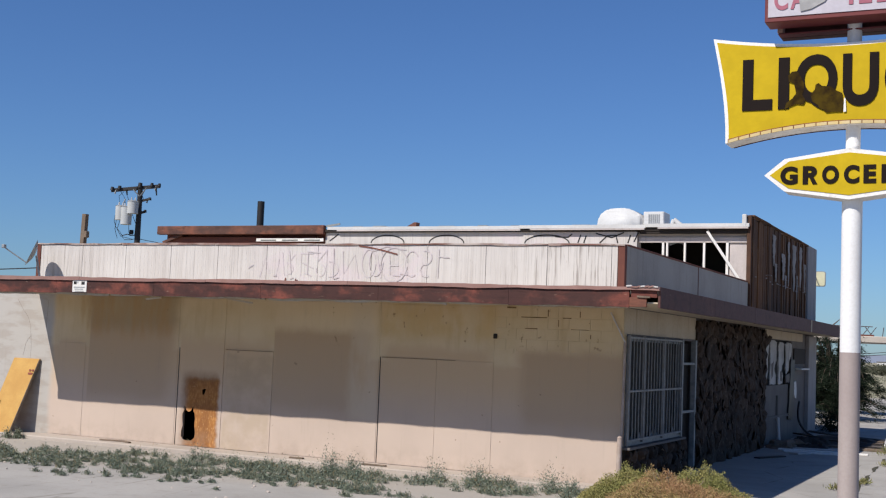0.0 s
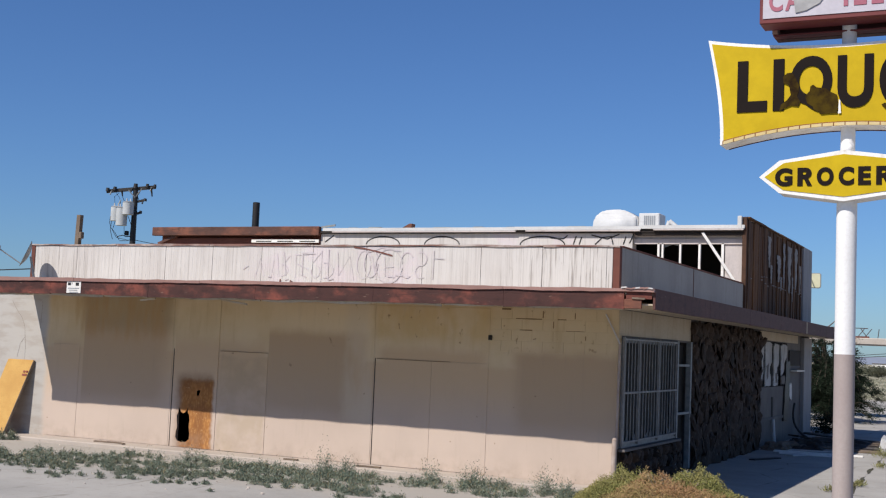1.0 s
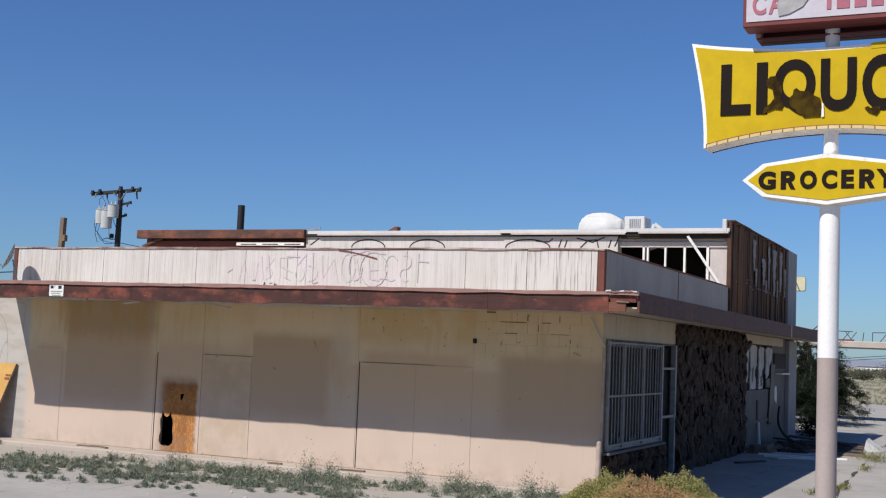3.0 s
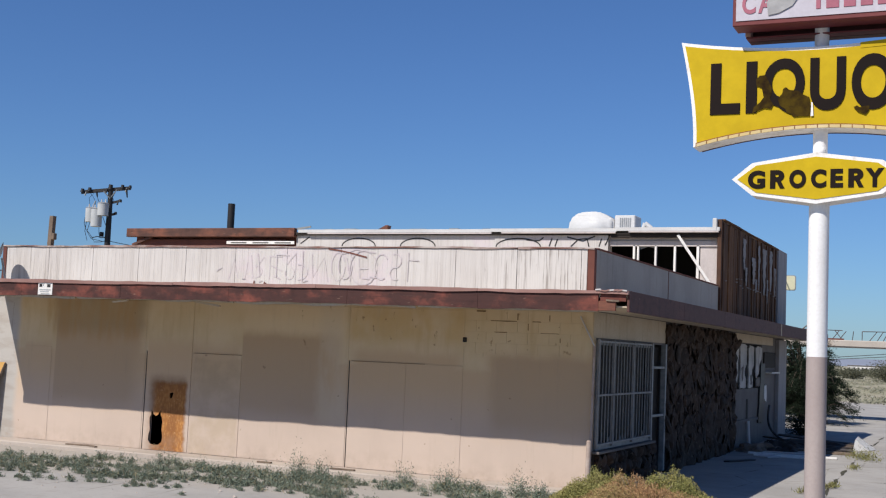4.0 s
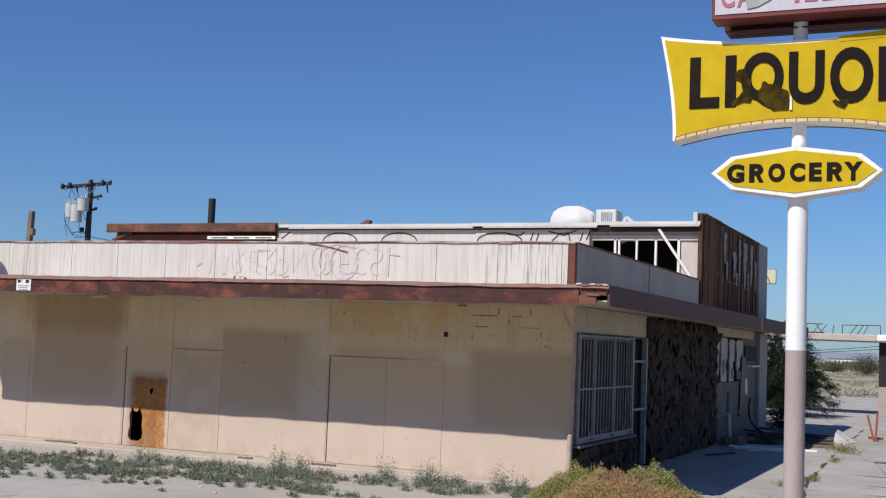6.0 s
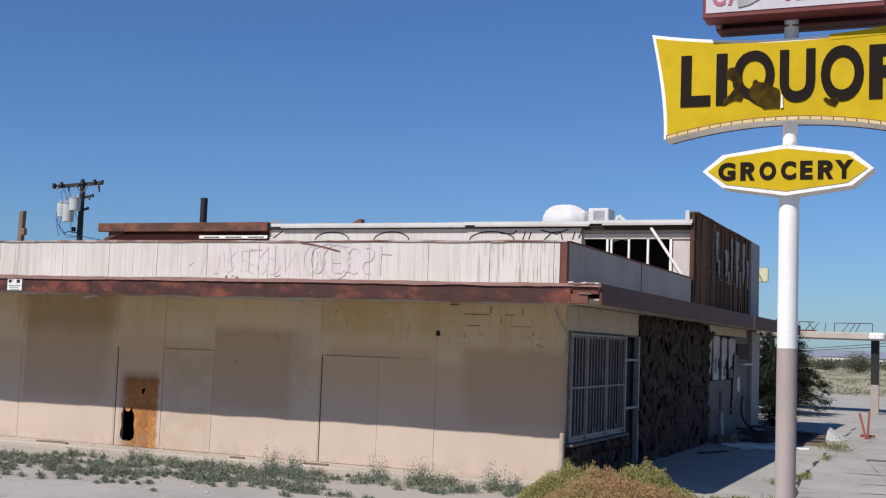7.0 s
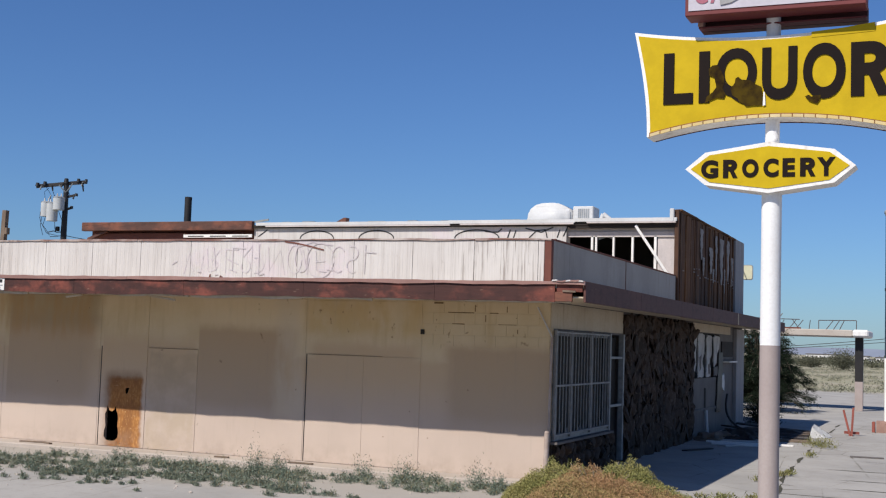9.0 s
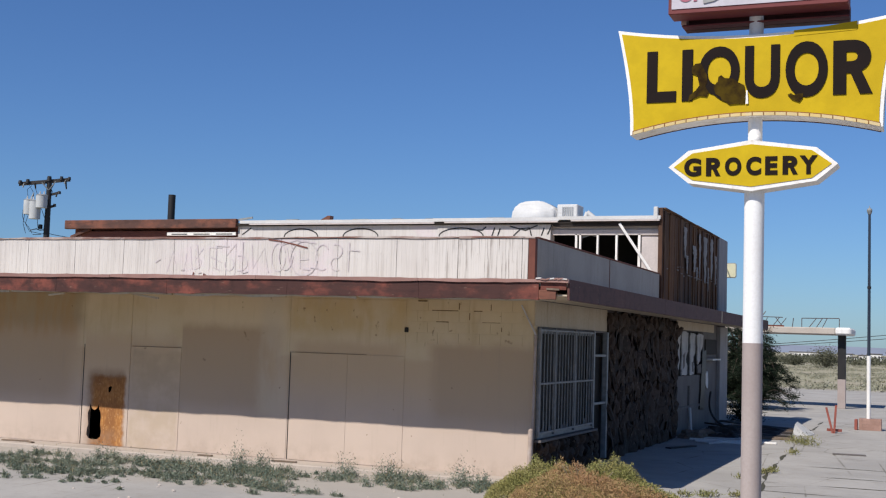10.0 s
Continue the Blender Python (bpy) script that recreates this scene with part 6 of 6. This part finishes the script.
def cracks():
    """Open joints of the old slabs, dark with dirt."""
    rng = random.Random(23)
    bm = bmesh.new()
    runs = [((3.75, -3.0), (3.7, 1.4)), ((3.7, 1.4), (3.42, 4.6)), ((3.42, 4.6), (3.15, 12.3)), ((3.15, 12.3), (2.9, 24.0))]
    for y, x1 in ((-1.2, 8.0), (1.5, 8.2), (2.9, 7.2), (4.6, 8.4), (6.6, 8.0), (9.0, 8.5), (12.2, 9.0), (16.0, 9.0), (21.5, 9.0), (27.0, 9.0)):
        runs.append(((3.4 + rng.uniform(-0.2, 0.3), y), (x1, y + rng.uniform(-0.3, 0.3))))
    done = []
    for a, b in runs:
        n = max(6, int((Vector(b) - Vector(a)).length / 0.18))
        d = (Vector(b) - Vector(a)).normalized()
        side_way = Vector((-d.y, d.x))
        prev = None
        for i in range(n + 1):
            p = Vector(a).lerp(Vector(b), i / n) + side_way * 0.06 * noise.noise(Vector((a[0] * 3 + i * 0.35, a[1], 1.0)))
            w = (0.042 if len(done) < 4 else 0.026) * max(0.03, 0.4 + 1.6 * noise.noise(Vector((i * 0.22, a[1] * 2, a[0]))))
            pair = (bm.verts.new((*(p + side_way * w), 0.005)), bm.verts.new((*(p - side_way * w), 0.005)))
            if prev:
                bm.faces.new((prev[0], prev[1], pair[1], pair[0]))
            prev = pair
        done.append(a)
    tagged(new("slab_joints", meshed("slab_joints", bm, M_CRACK)), "dark dirt-filled joints between concrete slabs", "joints", kind="stuff")


M_CRACK = plain("joint_dirt", (0.055, 0.048, 0.035), (0.09, 0.085, 0.05), 3)
cracks()


# ---- utility pole and wires ----
M_STEELPALE = plain("pale_grey_paint", (0.50, 0.51, 0.51), (0.42, 0.43, 0.43), 2, 0.6)
M_ARM = plain("tarred_crossarm", (0.085, 0.075, 0.068), (0.055, 0.048, 0.044), 4)


def utility_pole():
    ob = thing("utility_pole", (-32.2, 25.4, 0), "dark timber power pole with three grey transformers", "power pole")
    c = Vector((-32.24, 25.4, 0))
    u = Vector((0.765, 0.644, 0)).normalized()
    near = Vector((0.644, -0.765, 0))

    def on(t, z, q=0.0):
        return c + u * t + near * q + Vector((0, 0, z))

    part("pole", rodded(c, on(0.02, 9.35), 0.20, 0.12, n=14), M_BLACK, ob, "dark tarred pole")
    for t0, z0, t1, z1, w in ((-1.34, 9.13, 0.95, 9.50, 0.17), (-0.05, 8.68, 0.50, 8.85, 0.11), (-0.05, 8.09, 0.32, 8.22, 0.11)):
        bm = bmesh.new()
        plank(bm, on(t0, z0), on(t1, z1), w, 0.12)
        part("crossarm", bm, M_ARM, ob)
    for t, z, r, h in ((-1.28, 9.14, 0.10, 0.16), (-0.95, 9.19, 0.10, 0.19), (0.0, 9.35, 0.12, 0.24), (0.55, 9.44, 0.09, 0.18), (0.90, 9.48, 0.08, 0.14), (0.48, 8.78, 0.09, 0.13), (0.30, 8.17, 0.08, 0.13)):
        part("insulator", rodded(on(t, z, 0.06), on(t + 0.01, z + h, 0.06), r, r * 0.75, 8), M_BLACK, ob)
    for t, z in ((-0.32, 9.26), (0.30, 9.37)):
        bm = bmesh.new()
        plank(bm, on(t, z, 0.1), on(0.0, 8.92, 0.1), 0.05, 0.04)
        part("brace", bm, M_GALV, ob)
    for t, q, r, z0, z1 in ((-0.84, 0.0, 0.24, 7.74, 8.40), (-0.56, 0.20, 0.265, 7.52, 8.36), (-0.28, 0.42, 0.265, 8.04, 8.62)):
        can = part("transformer", rodded(on(t, z0, q), on(t, z1, q), r * 0.97, r, n=18), M_STEELPALE, ob, "grey cylindrical transformer")
        part("lid", rodded(on(t, z1, q), on(t, z1 + 0.05, q), r * 1.06, r * 0.8, n=18), M_STEEL, can)
        part("bushing", rodded(on(t - 0.08, z1 + 0.05, q), on(t - 0.08, z1 + 0.2, q), 0.035, 0.02, n=8), M_PORCELAIN, can)
        part("bushing", rodded(on(t + 0.10, z1 + 0.05, q), on(t + 0.10, z1 + 0.2, q), 0.035, 0.02, n=8), M_PORCELAIN, can)
    part("cutout", rodded(on(-0.62, 9.20, 0.1), on(-0.58, 8.95, 0.1), 0.05, 0.03, 8), M_BLACK, ob)
    part("cutout", rodded(on(0.74, 9.42, 0.1), on(0.80, 9.02, 0.1), 0.05, 0.03, 8), M_BLACK, ob)

    def cable(pts, r=0.013):
        bm = bmesh.new()
        for a, b in zip(pts, pts[1:]):
            rod(bm, on(*a), on(*b), r, n=5)
        part("cable", bm, M_BLACK, ob)

    cable([(-1.08, 7.95), (-1.10, 7.65), (-1.02, 7.40), (-0.80, 7.15), (-0.62, 6.85)])
    cable([(-1.0, 7.8), (-1.05, 7.3), (-0.92, 6.85)])
    cable([(-0.42, 7.55), (-0.40, 7.2), (-0.35, 7.05)])
    cable([(-0.70, 7.0), (-0.45, 7.08), (-0.30, 7.02), (-0.1, 7.05)], 0.022)
    cable([(-0.60, 6.8), (-0.3, 6.82), (0.0, 6.9), (0.5, 6.82), (1.4, 6.7)], 0.015)
    cable([(-0.58, 8.95), (-0.50, 8.75), (-0.36, 8.65)])
    cable([(-0.75, 9.1), (-0.95, 8.9), (-0.90, 8.55)], 0.010)
    cable([(0.25, 9.28), (0.12, 9.0), (0.2, 8.8)])
    for k, (t, z) in enumerate(((-1.15, 9.1), (-0.2, 9.3), (0.7, 9.4), (0.35, 8.75), (-0.7, 8.7))):
        part("clamp", rodded(on(t, z - 0.12, 0.1), on(t + 0.05, z + 0.06, 0.1), 0.045, 0.03, 6), M_BLACK if k % 2 else M_GALV, ob)
    cable([(-0.95, 9.2), (-0.70, 8.85), (-0.62, 8.5)], 0.010)
    cable([(-0.84, 7.74), (-0.95, 7.3), (-0.75, 6.95), (-0.2, 6.85)], 0.012)
    cable([(-0.28, 8.04), (-0.1, 7.6), (-0.12, 7.0)], 0.014)
    ob.location.z = -0.08
    part("hardware", boxed(c.x - 0.34, c.x - 0.18, 25.2, 25.36, 7.0, 7.22, 0.02), M_BLACK, ob)


utility_pole()

for z0, z1 in ((5.72, 5.62), (5.05, 5.0)):
    ob = bpy.data.objects["utility_pole"]
    bm = bmesh.new()
    for i in range(12):
        f0, f1 = i / 12, (i + 1) / 12
        a = Vector((-75 + 42.8 * f0, 30 - 4.6 * f0, z0 + (z1 - z0) * f0 - 0.5 * math.sin(math.pi * f0)))
        b = Vector((-75 + 42.8 * f1, 30 - 4.6 * f1, z0 + (z1 - z0) * f1 - 0.5 * math.sin(math.pi * f1)))
        rod(bm, a, b, 0.03, n=5)
    part("cable", bm, M_BLACK, ob)
ob = thing("utility_pole", (20, 70, 0), "distant timber pole carrying a thin overhead line", "power pole")
part("pole", rodded((20, 70, 0), (20, 70, 6.9), 0.15, 0.11), M_OLDWOOD, ob)
for za, zb, sag in ((1.95, 5.35, 0.25), (2.1, 6.2, 0.5)):
    bm = bmesh.new()
    for i in range(16):
        f0, f1 = i / 16, (i + 1) / 16
        rod(bm, (-14 + 34 * f0, 70, za + (zb - za) * f0 - sag * 4 * f0 * (1 - f0)), (-14 + 34 * f1, 70, za + (zb - za) * f1 - sag * 4 * f1 * (1 - f1)), 0.022, n=5)
    part("cable", bm, M_BLACK, ob)


def far_homes():
    rng = random.Random(17)
    for x, y, ln, h in ((-16.9, 292, 2.2, 1.3), (-13.4, 296, 2.6, 1.9), (-11.2, 291, 1.5, 1.2), (-9.6, 300, 2.0, 1.7), (-7.0, 302, 3.2, 2.1), (-4.6, 295, 1.4, 1.3), (-28, 350, 9, 2.0)):
        ob = thing("mobile_home", (x, y, 0), "small white mobile home far off in the desert", "house", "distant homes")
        part("wall", boxed(x - ln / 2, x + ln / 2, y - 2, y + 2, 0, h), M_WHITE, ob)
        part("roof", boxed(x - ln / 2 - 0.2, x + ln / 2 + 0.2, y - 2.2, y + 2.2, h + 0.001, h + 0.25, 0.05), M_GREYWALL, ob)
        k = x - ln / 2 + 0.2
        while k < x + ln / 2 - 0.5:
            part("window", boxed(k, k + 0.45, y - 2.03, y - 2.001, h * 0.4, h * 0.8), M_BLACK, ob)
            k += rng.uniform(0.9, 1.5)


far_homes()
